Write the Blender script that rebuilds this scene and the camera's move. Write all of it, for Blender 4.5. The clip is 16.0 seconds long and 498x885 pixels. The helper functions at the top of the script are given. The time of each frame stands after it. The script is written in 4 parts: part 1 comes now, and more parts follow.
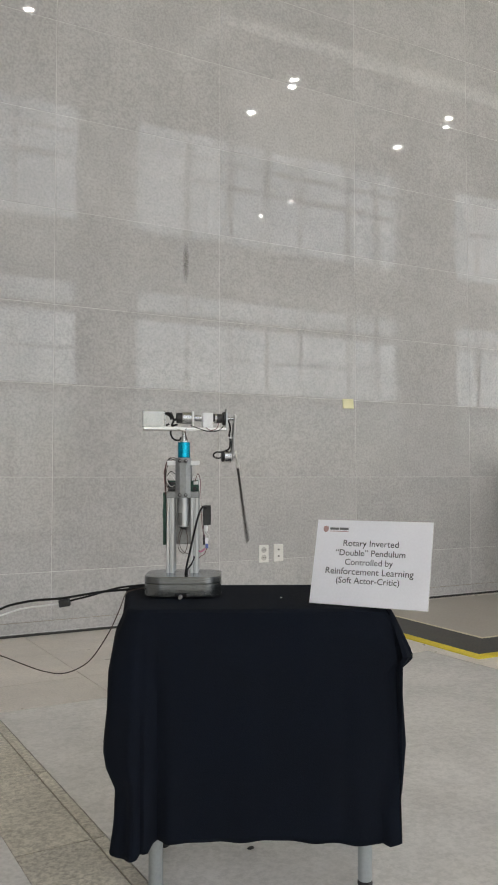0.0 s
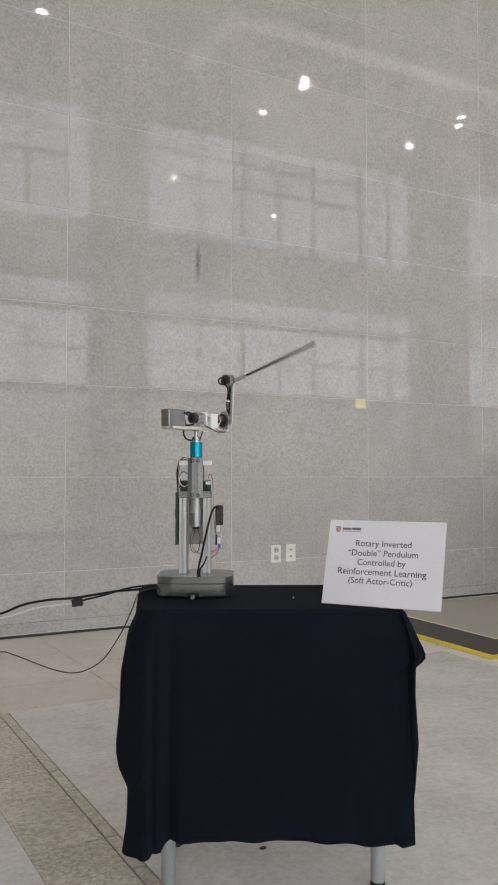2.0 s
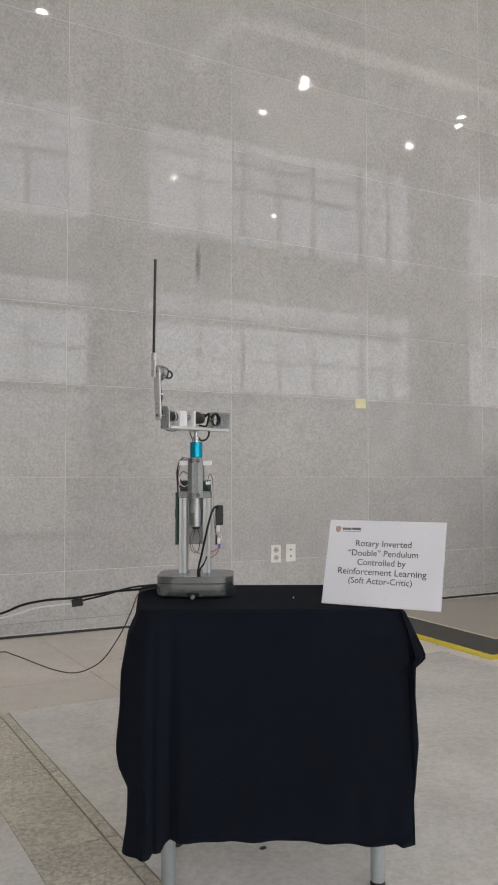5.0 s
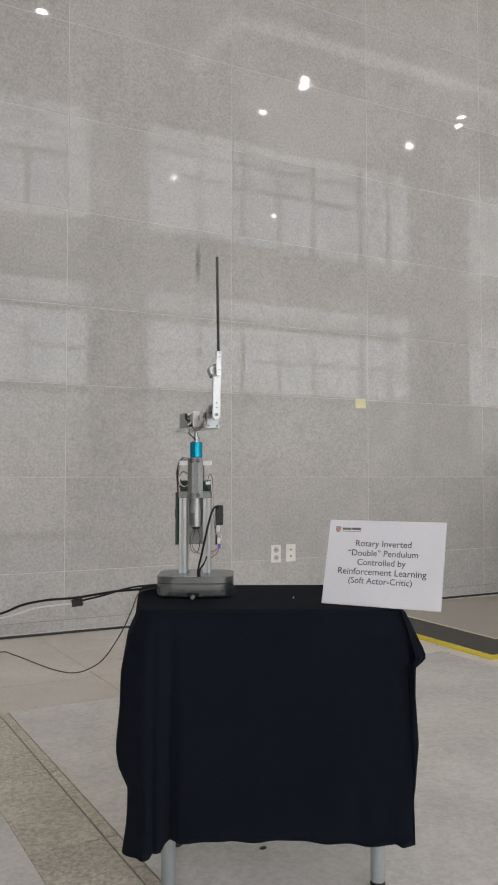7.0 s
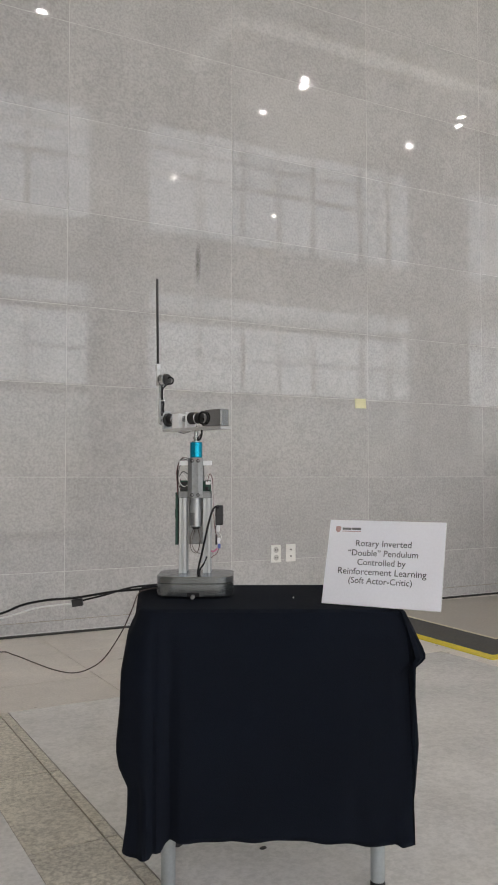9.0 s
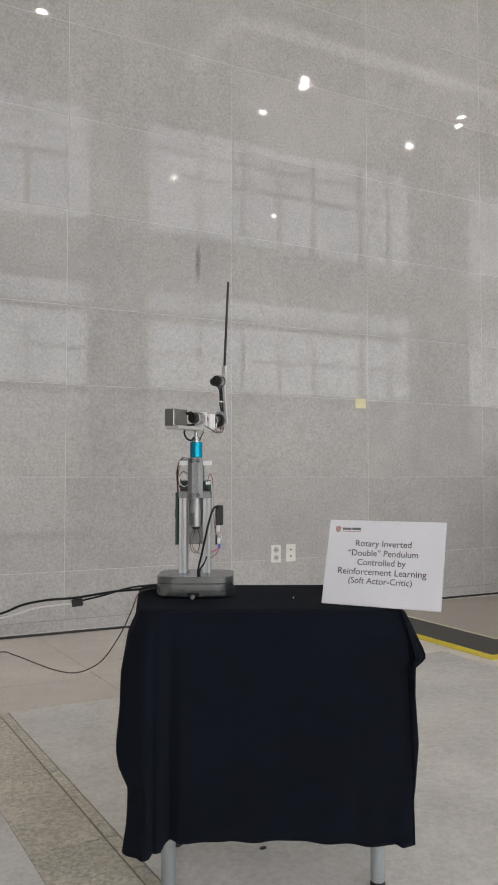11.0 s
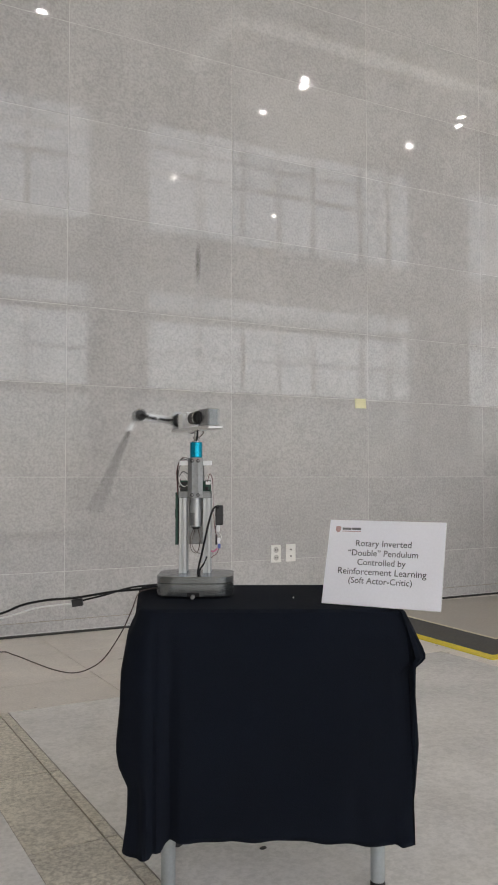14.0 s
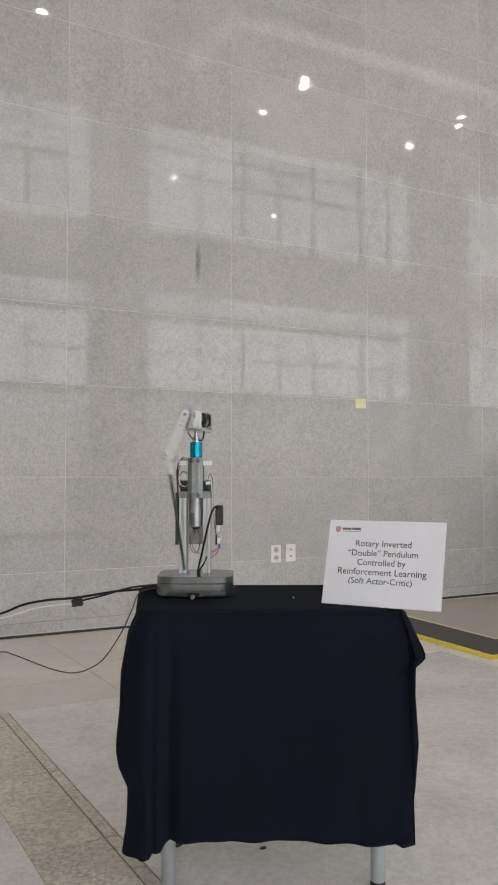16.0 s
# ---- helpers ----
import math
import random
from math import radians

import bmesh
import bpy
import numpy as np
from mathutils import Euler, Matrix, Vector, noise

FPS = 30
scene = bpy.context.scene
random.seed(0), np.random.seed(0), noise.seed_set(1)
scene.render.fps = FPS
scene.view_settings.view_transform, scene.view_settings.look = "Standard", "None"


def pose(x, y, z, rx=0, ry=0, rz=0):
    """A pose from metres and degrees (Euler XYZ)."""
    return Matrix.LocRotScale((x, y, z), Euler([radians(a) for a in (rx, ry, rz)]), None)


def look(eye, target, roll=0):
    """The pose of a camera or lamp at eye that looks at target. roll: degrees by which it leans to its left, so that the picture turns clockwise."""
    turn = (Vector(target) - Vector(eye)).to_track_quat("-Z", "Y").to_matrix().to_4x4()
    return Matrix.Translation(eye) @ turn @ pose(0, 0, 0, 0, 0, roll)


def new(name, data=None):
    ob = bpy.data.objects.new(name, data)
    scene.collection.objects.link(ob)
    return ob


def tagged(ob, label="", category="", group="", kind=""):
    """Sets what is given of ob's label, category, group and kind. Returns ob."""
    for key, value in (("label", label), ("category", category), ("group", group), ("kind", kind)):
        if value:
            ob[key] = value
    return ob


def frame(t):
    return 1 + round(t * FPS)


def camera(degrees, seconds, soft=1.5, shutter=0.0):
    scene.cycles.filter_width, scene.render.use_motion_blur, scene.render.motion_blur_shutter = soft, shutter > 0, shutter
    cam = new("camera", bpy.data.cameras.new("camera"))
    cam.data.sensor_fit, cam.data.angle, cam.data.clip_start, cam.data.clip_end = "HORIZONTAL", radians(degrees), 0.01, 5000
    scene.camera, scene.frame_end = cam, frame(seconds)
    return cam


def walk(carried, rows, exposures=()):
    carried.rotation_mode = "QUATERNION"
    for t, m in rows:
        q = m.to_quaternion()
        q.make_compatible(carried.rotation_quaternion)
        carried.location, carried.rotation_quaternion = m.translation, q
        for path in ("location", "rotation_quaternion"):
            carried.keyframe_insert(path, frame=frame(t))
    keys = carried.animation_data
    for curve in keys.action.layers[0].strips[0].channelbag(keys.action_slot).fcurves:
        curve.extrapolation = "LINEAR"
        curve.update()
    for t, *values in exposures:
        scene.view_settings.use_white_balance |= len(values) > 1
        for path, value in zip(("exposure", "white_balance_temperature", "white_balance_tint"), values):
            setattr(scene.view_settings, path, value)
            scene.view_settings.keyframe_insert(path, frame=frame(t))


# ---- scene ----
# The eye stands still; early on the view swings left by under a degree.
EYE = Vector((-1.385, -5.160, 1.003))


def view(yaw, pitch):
    y, p = radians(yaw), radians(pitch)
    return look(EYE, EYE + Vector((-math.sin(y) * math.cos(p), math.cos(y) * math.cos(p), math.sin(p))))


cam = camera(34.31, 16.0, soft=1.9, shutter=0.32)
walk(cam, [(0.0, view(-28.70, 2.394)), (0.4, view(-28.77, 2.394)), (1.4, view(-28.77, 2.394)),
           (1.5, view(-27.834, 2.394)), (16.0, view(-27.834, 2.394))],
     exposures=[(0.0, 0.175, 6500, 7.6), (1.4, 0.175, 6500, 7.6), (1.5, 0.15, 6500, 10.6), (14.5, 0.155, 6500, 10.6), (16.0, 0.20, 6500, 10.6)])

# ---- light: overcast daylight through the tall windows behind, ceiling downlights ----
world = bpy.data.worlds.new("overcast_sky")
scene.world = world
world.use_nodes = True
sky = world.node_tree.nodes.new("ShaderNodeTexSky")
sky.sky_type, sky.sun_disc, sky.sun_elevation, sky.sun_rotation = "NISHITA", False, radians(40), radians(200)
world.node_tree.links.new(sky.outputs[0], world.node_tree.nodes["Background"].inputs[0])
world.node_tree.nodes["Background"].inputs[1].default_value = 0.1

WIN_Y, CEIL = -7.93, 7.37
GROUPS = [(-6.2, 2.58), (3.52, 9.49), (10.9, 16.9)]
BANDS = [(2.50, 3.79), (5.25, 7.33)]
LOW_GLASS = (3.86, 4.30)
RADIANCE = 2.5


def daylight(x0, x1, z0, z1, radiance):
    lamp = bpy.data.lights.new("daylight", "AREA")
    lamp.shape, lamp.size, lamp.size_y = "RECTANGLE", x1 - x0, z1 - z0
    lamp.energy = radiance * math.pi * (x1 - x0) * (z1 - z0)
    lamp.color = (0.995, 0.985, 1.012)
    ob = new("daylight", lamp)
    ob.matrix_world = pose((x0 + x1) / 2, WIN_Y - 0.32, (z0 + z1) / 2, 90, 0, 0)
    return ob


# low row of glazing, unseen, added to brighten the cloth and floor
FILL_GLAZING = (0.06, 2.42)
for gx0, gx1, share in ((-6.2, -1.5, 0.40), (-1.5, 1.95, 0.95), (1.95, 2.58, 1.1), (3.52, 9.49, 1.0), (10.9, 16.9, 1.0)):
    daylight(gx0, gx1, *BANDS[1], RADIANCE * share * 0.70)
    daylight(gx0, gx1, *BANDS[0], RADIANCE * share * 0.86)
    daylight(gx0, gx1, *LOW_GLASS, RADIANCE * share * 0.6)
    daylight(gx0, gx1, *FILL_GLAZING, RADIANCE * (0.20 if gx0 < -2 else 0.46 if gx0 < 0 else 0.17))         # dim fill light, brighter on the left


# ---- materials ----
def material(name, base, rough=0.5, metal=0.0, grain=60.0, amount=0.12, spread=6.0, stain=0.08, bump=0.0,
             specular=0.5, random_tone=0.0, rough_var=0.05, stretch=None, brushed=0.0):
    """A surface with fine grain, broad stains, and a faint relief."""
    m = bpy.data.materials.new(name)
    m.use_nodes = True
    nt = m.node_tree
    b = nt.nodes["Principled BSDF"]
    b.inputs["Metallic"].default_value = metal
    b.inputs["Anisotropic"].default_value = brushed
    b.inputs["Specular IOR Level"].default_value = specular
    co = nt.nodes.new("ShaderNodeTexCoord")
    src = co.outputs["Object"]
    if stretch:
        mp = nt.nodes.new("ShaderNodeMapping")
        mp.inputs["Scale"].default_value = stretch
        nt.links.new(src, mp.inputs["Vector"])
        src = mp.outputs[0]

    def noise_at(scale, detail):
        n = nt.nodes.new("ShaderNodeTexNoise")
        n.inputs["Scale"].default_value, n.inputs["Detail"].default_value = scale, detail
        nt.links.new(src, n.inputs["Vector"])
        return n.outputs["Fac"]

    fine, broad = noise_at(grain, 3.0), noise_at(spread, 2.0)

    def ramp(fac, lo, hi):
        r = nt.nodes.new("ShaderNodeMapRange")
        r.inputs["From Min"].default_value, r.inputs["From Max"].default_value = 0.3, 0.7
        r.inputs["To Min"].default_value, r.inputs["To Max"].default_value = lo, hi
        nt.links.new(fac, r.inputs["Value"])
        return r.outputs[0]

    def times(a, c):
        x = nt.nodes.new("ShaderNodeMath")
        x.operation = "MULTIPLY"
        nt.links.new(a, x.inputs[0])
        nt.links.new(c, x.inputs[1])
        return x.outputs[0]

    tone = times(ramp(fine, 1 - amount, 1 + amount), ramp(broad, 1 - stain, 1 + stain))
    if random_tone:
        info = nt.nodes.new("ShaderNodeObjectInfo")
        r = nt.nodes.new("ShaderNodeMapRange")
        r.inputs["To Min"].default_value, r.inputs["To Max"].default_value = 1 - random_tone, 1 + random_tone
        nt.links.new(info.outputs["Random"], r.inputs["Value"])
        tone = times(tone, r.outputs[0])
    mix = nt.nodes.new("ShaderNodeVectorMath")
    mix.operation = "SCALE"
    mix.inputs[0].default_value = base
    nt.links.new(tone, mix.inputs["Scale"])
    nt.links.new(mix.outputs[0], b.inputs["Base Color"])
    nt.links.new(ramp(broad, max(0.0, rough - rough_var), rough + rough_var), b.inputs["Roughness"])
    if bump:
        bp = nt.nodes.new("ShaderNodeBump")
        bp.inputs["Strength"].default_value, bp.inputs["Distance"].default_value = bump, 0.002
        nt.links.new(fine, bp.inputs["Height"])
        nt.links.new(bp.outputs[0], b.inputs["Normal"])
    return m


def granite(name, light, dark, rough, speck=95.0, random_tone=0.04, specular=0.5, cover=0.5, veil=0.10):
    """Speckled stone: light ground, darker crystals in two sizes, cloudy tone from slab to slab."""
    m = bpy.data.materials.new(name)
    m.use_nodes = True
    nt = m.node_tree
    b = nt.nodes["Principled BSDF"]
    b.inputs["Specular IOR Level"].default_value = specular
    co, info = nt.nodes.new("ShaderNodeTexCoord"), nt.nodes.new("ShaderNodeObjectInfo")
    geo = nt.nodes.new("ShaderNodeNewGeometry")
    shift = nt.nodes.new("ShaderNodeVectorMath")
    shift.operation = "SCALE"
    shift.inputs[0].default_value = (37.0, 11.0, 23.0)
    nt.links.new(info.outputs["Random"], shift.inputs["Scale"])
    place = nt.nodes.new("ShaderNodeVectorMath")
    nt.links.new(geo.outputs["Position"], place.inputs[0])
    nt.links.new(shift.outputs[0], place.inputs[1])

    def noise_at(scale, detail, rough_=0.6):
        n = nt.nodes.new("ShaderNodeTexNoise")
        n.inputs["Scale"].default_value, n.inputs["Detail"].default_value = scale, detail
        n.inputs["Roughness"].default_value = rough_
        nt.links.new(place.outputs[0], n.inputs["Vector"])
        return n.outputs["Fac"]

    def span(fac, a, c, lo, hi):
        r = nt.nodes.new("ShaderNodeMapRange")
        for key, v in (("From Min", a), ("From Max", c), ("To Min", lo), ("To Max", hi)):
            r.inputs[key].default_value = v
        nt.links.new(fac, r.inputs["Value"])
        return r.outputs[0]

    def op(kind, a, c):
        x = nt.nodes.new("ShaderNodeMath")
        x.operation = kind
        for s, v in zip(x.inputs, (a, c)):
            if isinstance(v, float):
                s.default_value = v
            else:
                nt.links.new(v, s)
        return x.outputs[0]

    crystals = span(noise_at(speck, 4.0, 0.75), cover - 0.10, cover + 0.12, 0.0, 1.0)
    clumps = span(noise_at(speck * 0.28, 2.0), 0.35, 0.65, 0.82, 1.08)
    fac = op("MULTIPLY", crystals, clumps)
    mix = nt.nodes.new("ShaderNodeMix")
    mix.data_type = "RGBA"
    mix.inputs[6].default_value, mix.inputs[7].default_value = (*light, 1), (*dark, 1)
    nt.links.new(fac, mix.inputs[0])
    cloud = span(noise_at(2.2, 3.0), 0.3, 0.7, 1 - veil, 1 + veil)
    cloud = op("MULTIPLY", cloud, span(noise_at(13.0, 3.0), 0.3, 0.7, 0.965, 1.035))
    tone = op("MULTIPLY", cloud, span(info.outputs["Random"], 0.0, 1.0, 1 - random_tone, 1 + random_tone))
    sc = nt.nodes.new("ShaderNodeVectorMath")
    sc.operation = "SCALE"
    nt.links.new(mix.outputs[2], sc.inputs[0])
    nt.links.new(tone, sc.inputs["Scale"])
    nt.links.new(sc.outputs[0], b.inputs["Base Color"])
    nt.links.new(span(noise_at(7.0, 3.0), 0.3, 0.7, rough * 0.8, rough * 1.25), b.inputs["Roughness"])
    bp = nt.nodes.new("ShaderNodeBump")
    bp.inputs["Strength"].default_value, bp.inputs["Distance"].default_value = 0.05, 0.0006
    nt.links.new(noise_at(6.0, 1.0), bp.inputs["Height"])
    nt.links.new(bp.outputs[0], b.inputs["Normal"])
    return m


def glass(name):
    m = bpy.data.materials.new(name)
    m.use_nodes = True
    b = m.node_tree.nodes["Principled BSDF"]
    b.inputs["Base Color"].default_value = (0.96, 0.98, 0.98, 1)
    b.inputs["Roughness"].default_value, b.inputs["IOR"].default_value = 0.0, 1.45
    b.inputs["Transmission Weight"].default_value = 1.0
    return m


def lamp_glow(name, colour, strength):
    m = bpy.data.materials.new(name)
    m.use_nodes = True
    b = m.node_tree.nodes["Principled BSDF"]
    b.inputs["Base Color"].default_value = (0.8, 0.8, 0.78, 1)
    b.inputs["Emission Color"].default_value, b.inputs["Emission Strength"].default_value = (*colour, 1), strength
    return m


WALL_STONE = granite("polished_grey_granite", (0.522, 0.506, 0.491), (0.400, 0.388, 0.376), 0.029, speck=60.0, specular=0.39, veil=0.06)
FLOOR_BEIGE = granite("honed_beige_granite", (0.72, 0.662, 0.605), (0.585, 0.536, 0.485), 0.34, speck=90.0, random_tone=0.03)
FLOOR_GREY = granite("polished_pale_granite", (0.70, 0.675, 0.650), (0.58, 0.560, 0.538), 0.18, speck=50.0, random_tone=0.02)
FLOOR_DARK = granite("flamed_olive_granite", (0.71, 0.660, 0.565), (0.39, 0.356, 0.295), 0.38, speck=66.0, random_tone=0.05, veil=0.15)
JOINT_PALE = material("pale_wall_joint", (0.62, 0.61, 0.585), 0.8, grain=150, amount=0.1)
JOINT_DARK = material("dark_floor_joint", (0.34, 0.312, 0.27), 0.85, grain=150, amount=0.15)
PLASTER = material("painted_plaster", (0.62, 0.60, 0.56), 0.75, grain=40, amount=0.04, bump=0.05)
CEILING_PAINT = material("warm_ceiling_paint", (0.64, 0.585, 0.40), 0.8, grain=30, amount=0.03)
WHITE_TRIM = material("white_trim_paint", (0.86, 0.84, 0.79), 0.6, grain=50, amount=0.03)
MULLION = material("grey_window_frame", (0.33, 0.33, 0.33), 0.4, metal=0.3, grain=80, amount=0.08)
PANE = glass("window_glass")
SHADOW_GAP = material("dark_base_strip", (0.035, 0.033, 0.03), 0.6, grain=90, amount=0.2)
CLOTH = material("black_navy_cloth", (0.0066, 0.0090, 0.0149), 0.92, grain=420, amount=0.22, spread=5, stain=0.10, bump=0.25, specular=0.12)
LEG_STEEL = material("grey_painted_steel", (0.42, 0.45, 0.46), 0.35, metal=0.35, grain=120, amount=0.06)
RUBBER = material("black_rubber", (0.02, 0.02, 0.02), 0.6, grain=150, amount=0.25, bump=0.1)
MAT_RUBBER = material("grey_black_rubber_ramp", (0.055, 0.053, 0.049), 0.55, grain=70, amount=0.3, spread=9, stain=0.2, bump=0.3)
YELLOW = material("safety_yellow_plastic", (0.74, 0.60, 0.03), 0.5, grain=90, amount=0.1, stain=0.12)
PALE_YELLOW = material("faded_cream_edge", (0.72, 0.67, 0.50), 0.55, grain=90, amount=0.12)
TABLETOP = material("white_laminate", (0.72, 0.71, 0.69), 0.4, grain=50, amount=0.03)
PAPER = material("white_printed_paper", (0.915, 0.91, 0.96), 0.5, grain=200, amount=0.02, stain=0.03)
FOAM = material("foam_board_edge", (0.70, 0.70, 0.70), 0.8, grain=200, amount=0.06)
INK = material("dark_grey_ink", (0.035, 0.035, 0.04), 0.6, grain=200, amount=0.1)
CREST = material("faded_red_print", (0.52, 0.33, 0.32), 0.6, grain=200, amount=0.1)
NOTE = material("pale_yellow_note_paper", (0.83, 0.79, 0.50), 0.7, grain=120, amount=0.03)
IVORY = material("ivory_outlet_plastic", (0.80, 0.785, 0.74), 0.35, grain=60, amount=0.03)
CUP = material("outlet_cup_plastic", (0.52, 0.505, 0.47), 0.4, grain=60, amount=0.04)
SOCKET = material("outlet_recess", (0.16, 0.15, 0.14), 0.5, grain=60, amount=0.05)
BRUSHED = material("brushed_aluminium", (0.47, 0.485, 0.50), 0.34, metal=0.80, grain=300, amount=0.03, spread=60, stain=0.03, stretch=(1, 1, 0.03))
STEEL_BASE = material("milled_steel_base", (0.235, 0.252, 0.265), 0.22, metal=0.98, grain=180, amount=0.02, spread=20, stain=0.03, stretch=(1, 1, 10), brushed=0.75)
GUNMETAL = material("grey_anodised_plate", (0.24, 0.245, 0.25), 0.42, metal=0.75, grain=160, amount=0.10, spread=30)
SILVER = material("turned_silver_metal", (0.50, 0.51, 0.52), 0.24, metal=0.93, grain=120, amount=0.08)
WHITE_PRINT = material("white_printed_plastic", (0.86, 0.855, 0.85), 0.45, grain=140, amount=0.05)
LINK_ALU = material("satin_white_aluminium", (0.69, 0.687, 0.680), 0.32, metal=0.70, grain=150, amount=0.05)
BOX_ALU = material("satin_grey_aluminium", (0.34, 0.345, 0.355), 0.20, metal=0.95, grain=200, amount=0.03, spread=30)
CYAN = material("cyan_anodised_coupling", (0.006, 0.34, 0.52), 0.22, metal=0.8, grain=120, amount=0.08)
BLACK_PLASTIC = material("black_plastic", (0.02, 0.02, 0.021), 0.42, grain=130, amount=0.15)
CARBON = material("dark_carbon_rod", (0.022, 0.022, 0.021), 0.35, grain=200, amount=0.2)
CIRCUIT = material("green_circuit_board", (0.012, 0.066, 0.042), 0.45, grain=180, amount=0.35, spread=50, stain=0.2)
WIRE_RED = material("red_wire", (0.13, 0.035, 0.04), 0.5, grain=100, amount=0.1)
WIRE_PINK = material("pink_wire_sleeve", (0.55, 0.20, 0.30), 0.5, grain=100, amount=0.1)
WIRE_WHITE = material("white_wire", (0.72, 0.71, 0.69), 0.5, grain=100, amount=0.08)
WIRE_BLACK = material("black_cable_sheath", (0.010, 0.010, 0.011), 0.5, grain=100, amount=0.2, specular=0.25)
WIRE_BROWN = material("dark_brown_wire", (0.085, 0.058, 0.050), 0.5, grain=100, amount=0.15)
BLUE_PLUG = material("blue_connector", (0.10, 0.14, 0.42), 0.45, grain=100, amount=0.1)
DOWNLIGHT = lamp_glow("downlight_lens", (1.0, 0.955, 0.91), 200.0)
COVE = lamp_glow("cove_light_diffuser", (1.0, 0.95, 0.86), 1.15)
SPOT_GLOW = lamp_glow("spotlight_lens", (1.0, 0.96, 0.9), 60.0)


# ---- mesh helpers ----
def box_bm(x0, x1, y0, y1, z0, z1, bevel=0.0, segments=1):
    bm = bmesh.new()
    bmesh.ops.create_cube(bm, size=1.0)
    for v in bm.verts:
        v.co = Vector(((x0 + x1) / 2 + v.co.x * (x1 - x0), (y0 + y1) / 2 + v.co.y * (y1 - y0), (z0 + z1) / 2 + v.co.z * (z1 - z0)))
    if bevel:
        bmesh.ops.bevel(bm, geom=bm.edges[:], offset=bevel, segments=segments, affect="EDGES", profile=0.5)
    return bm


def add_box(bm, x0, x1, y0, y1, z0, z1):
    made = bmesh.ops.create_cube(bm, size=1.0)
    for v in made["verts"]:
        v.co = Vector(((x0 + x1) / 2 + v.co.x * (x1 - x0), (y0 + y1) / 2 + v.co.y * (y1 - y0), (z0 + z1) / 2 + v.co.z * (z1 - z0)))
    return bm


def turned_bm(profile, axis="z", at=(0, 0, 0), segments=28):
    """A turned solid: profile of (along, radius), closed at both ends."""
    bm = bmesh.new()
    rings = []
    for along, r in profile:
        ring = []
        for i in range(segments):
            a = 2 * math.pi * i / segments
            c, s = r * math.cos(a), r * math.sin(a)
            p = {"z": (c, s, along), "x": (along, c, s), "y": (s, along, c)}[axis]
            ring.append(bm.verts.new(Vector(p) + Vector(at)))
        rings.append(ring)
    for lo, hi in zip(rings, rings[1:]):
        for i in range(segments):
            j = (i + 1) % segments
            bm.faces.new((lo[i], lo[j], hi[j], hi[i]))
    bm.faces.new(rings[0][::-1])
    bm.faces.new(rings[-1])
    bmesh.ops.recalc_face_normals(bm, faces=bm.faces[:])
    return bm


def prism_bm(outline, lo, hi, axis="z", bevel=0.0):
    """An outline in the plane across axis, drawn out from lo to hi."""
    bm = bmesh.new()
    to = {"z": lambda a, c, h: (a, c, h), "x": lambda a, c, h: (h, a, c), "y": lambda a, c, h: (a, h, c)}[axis]
    low = [bm.verts.new(to(a, c, lo)) for a, c in outline]
    top = [bm.verts.new(to(a, c, hi)) for a, c in outline]
    n = len(outline)
    bm.faces.new(low[::-1])
    bm.faces.new(top)
    for i in range(n):
        bm.faces.new((low[i], low[(i + 1) % n], top[(i + 1) % n], top[i]))
    bmesh.ops.recalc_face_normals(bm, faces=bm.faces[:])
    if bevel:
        rim = [e for f in bm.faces if len(f.verts) == n for e in f.edges]
        bmesh.ops.bevel(bm, geom=rim, offset=bevel, segments=1, affect="EDGES", profile=0.5)
    return bm


def rounded(hx, hy, r, cx=0.0, cy=0.0, steps=8):
    pts = []
    for sx, sy, a0 in ((1, 1, 0), (-1, 1, 90), (-1, -1, 180), (1, -1, 270)):
        for i in range(steps + 1):
            a = radians(a0 + 90 * i / steps)
            pts.append((cx + sx * (hx - r) + r * math.cos(a), cy + sy * (hy - r) + r * math.sin(a)))
    return pts


def smooth_path(points, per=8):
    """A smooth line through the given points."""
    p = [Vector(q) for q in points]
    p = [2 * p[0] - p[1]] + p + [2 * p[-1] - p[-2]]
    out = []
    for i in range(1, len(p) - 2):
        for k in range(per):
            t = k / per
            out.append(0.5 * (2 * p[i] + (p[i + 1] - p[i - 1]) * t + (2 * p[i - 1] - 5 * p[i] + 4 * p[i + 1] - p[i + 2]) * t * t
                              + (3 * p[i] - p[i - 1] - 3 * p[i + 1] + p[i + 2]) * t ** 3))
    out.append(p[-2])
    return out


def tube_bm(points, radius, sides=8, per=8):
    bm = bmesh.new()
    line = smooth_path(points, per)
    rings, side = [], None
    for i, c in enumerate(line):
        way = (line[min(i + 1, len(line) - 1)] - line[max(i - 1, 0)]).normalized()
        if side is None:
            side = way.orthogonal().normalized()
        side = (side - way * side.dot(way)).normalized()
        up = way.cross(side)
        rings.append([bm.verts.new(c + radius * (math.cos(2 * math.pi * k / sides) * side + math.sin(2 * math.pi * k / sides) * up)) for k in range(sides)])
    for lo, hi in zip(rings, rings[1:]):
        for k in range(sides):
            bm.faces.new((lo[k], lo[(k + 1) % sides], hi[(k + 1) % sides], hi[k]))
    bm.faces.new(rings[0][::-1])
    bm.faces.new(rings[-1])
    bmesh.ops.recalc_face_normals(bm, faces=bm.faces[:])
    return bm


def mesh_of(name, bm, mat, soft=False):
    me = bpy.data.meshes.new(name)
    bm.to_mesh(me)
    bm.free()
    me.materials.append(mat)
    if soft:
        me.shade_smooth()
        me.set_sharp_from_angle(angle=radians(35))
    return me


def part(name, bm, mat, parent, label="", soft=False):
    ob = new(name, mesh_of(name, bm, mat, soft))
    ob.parent = parent
    return tagged(ob, label)


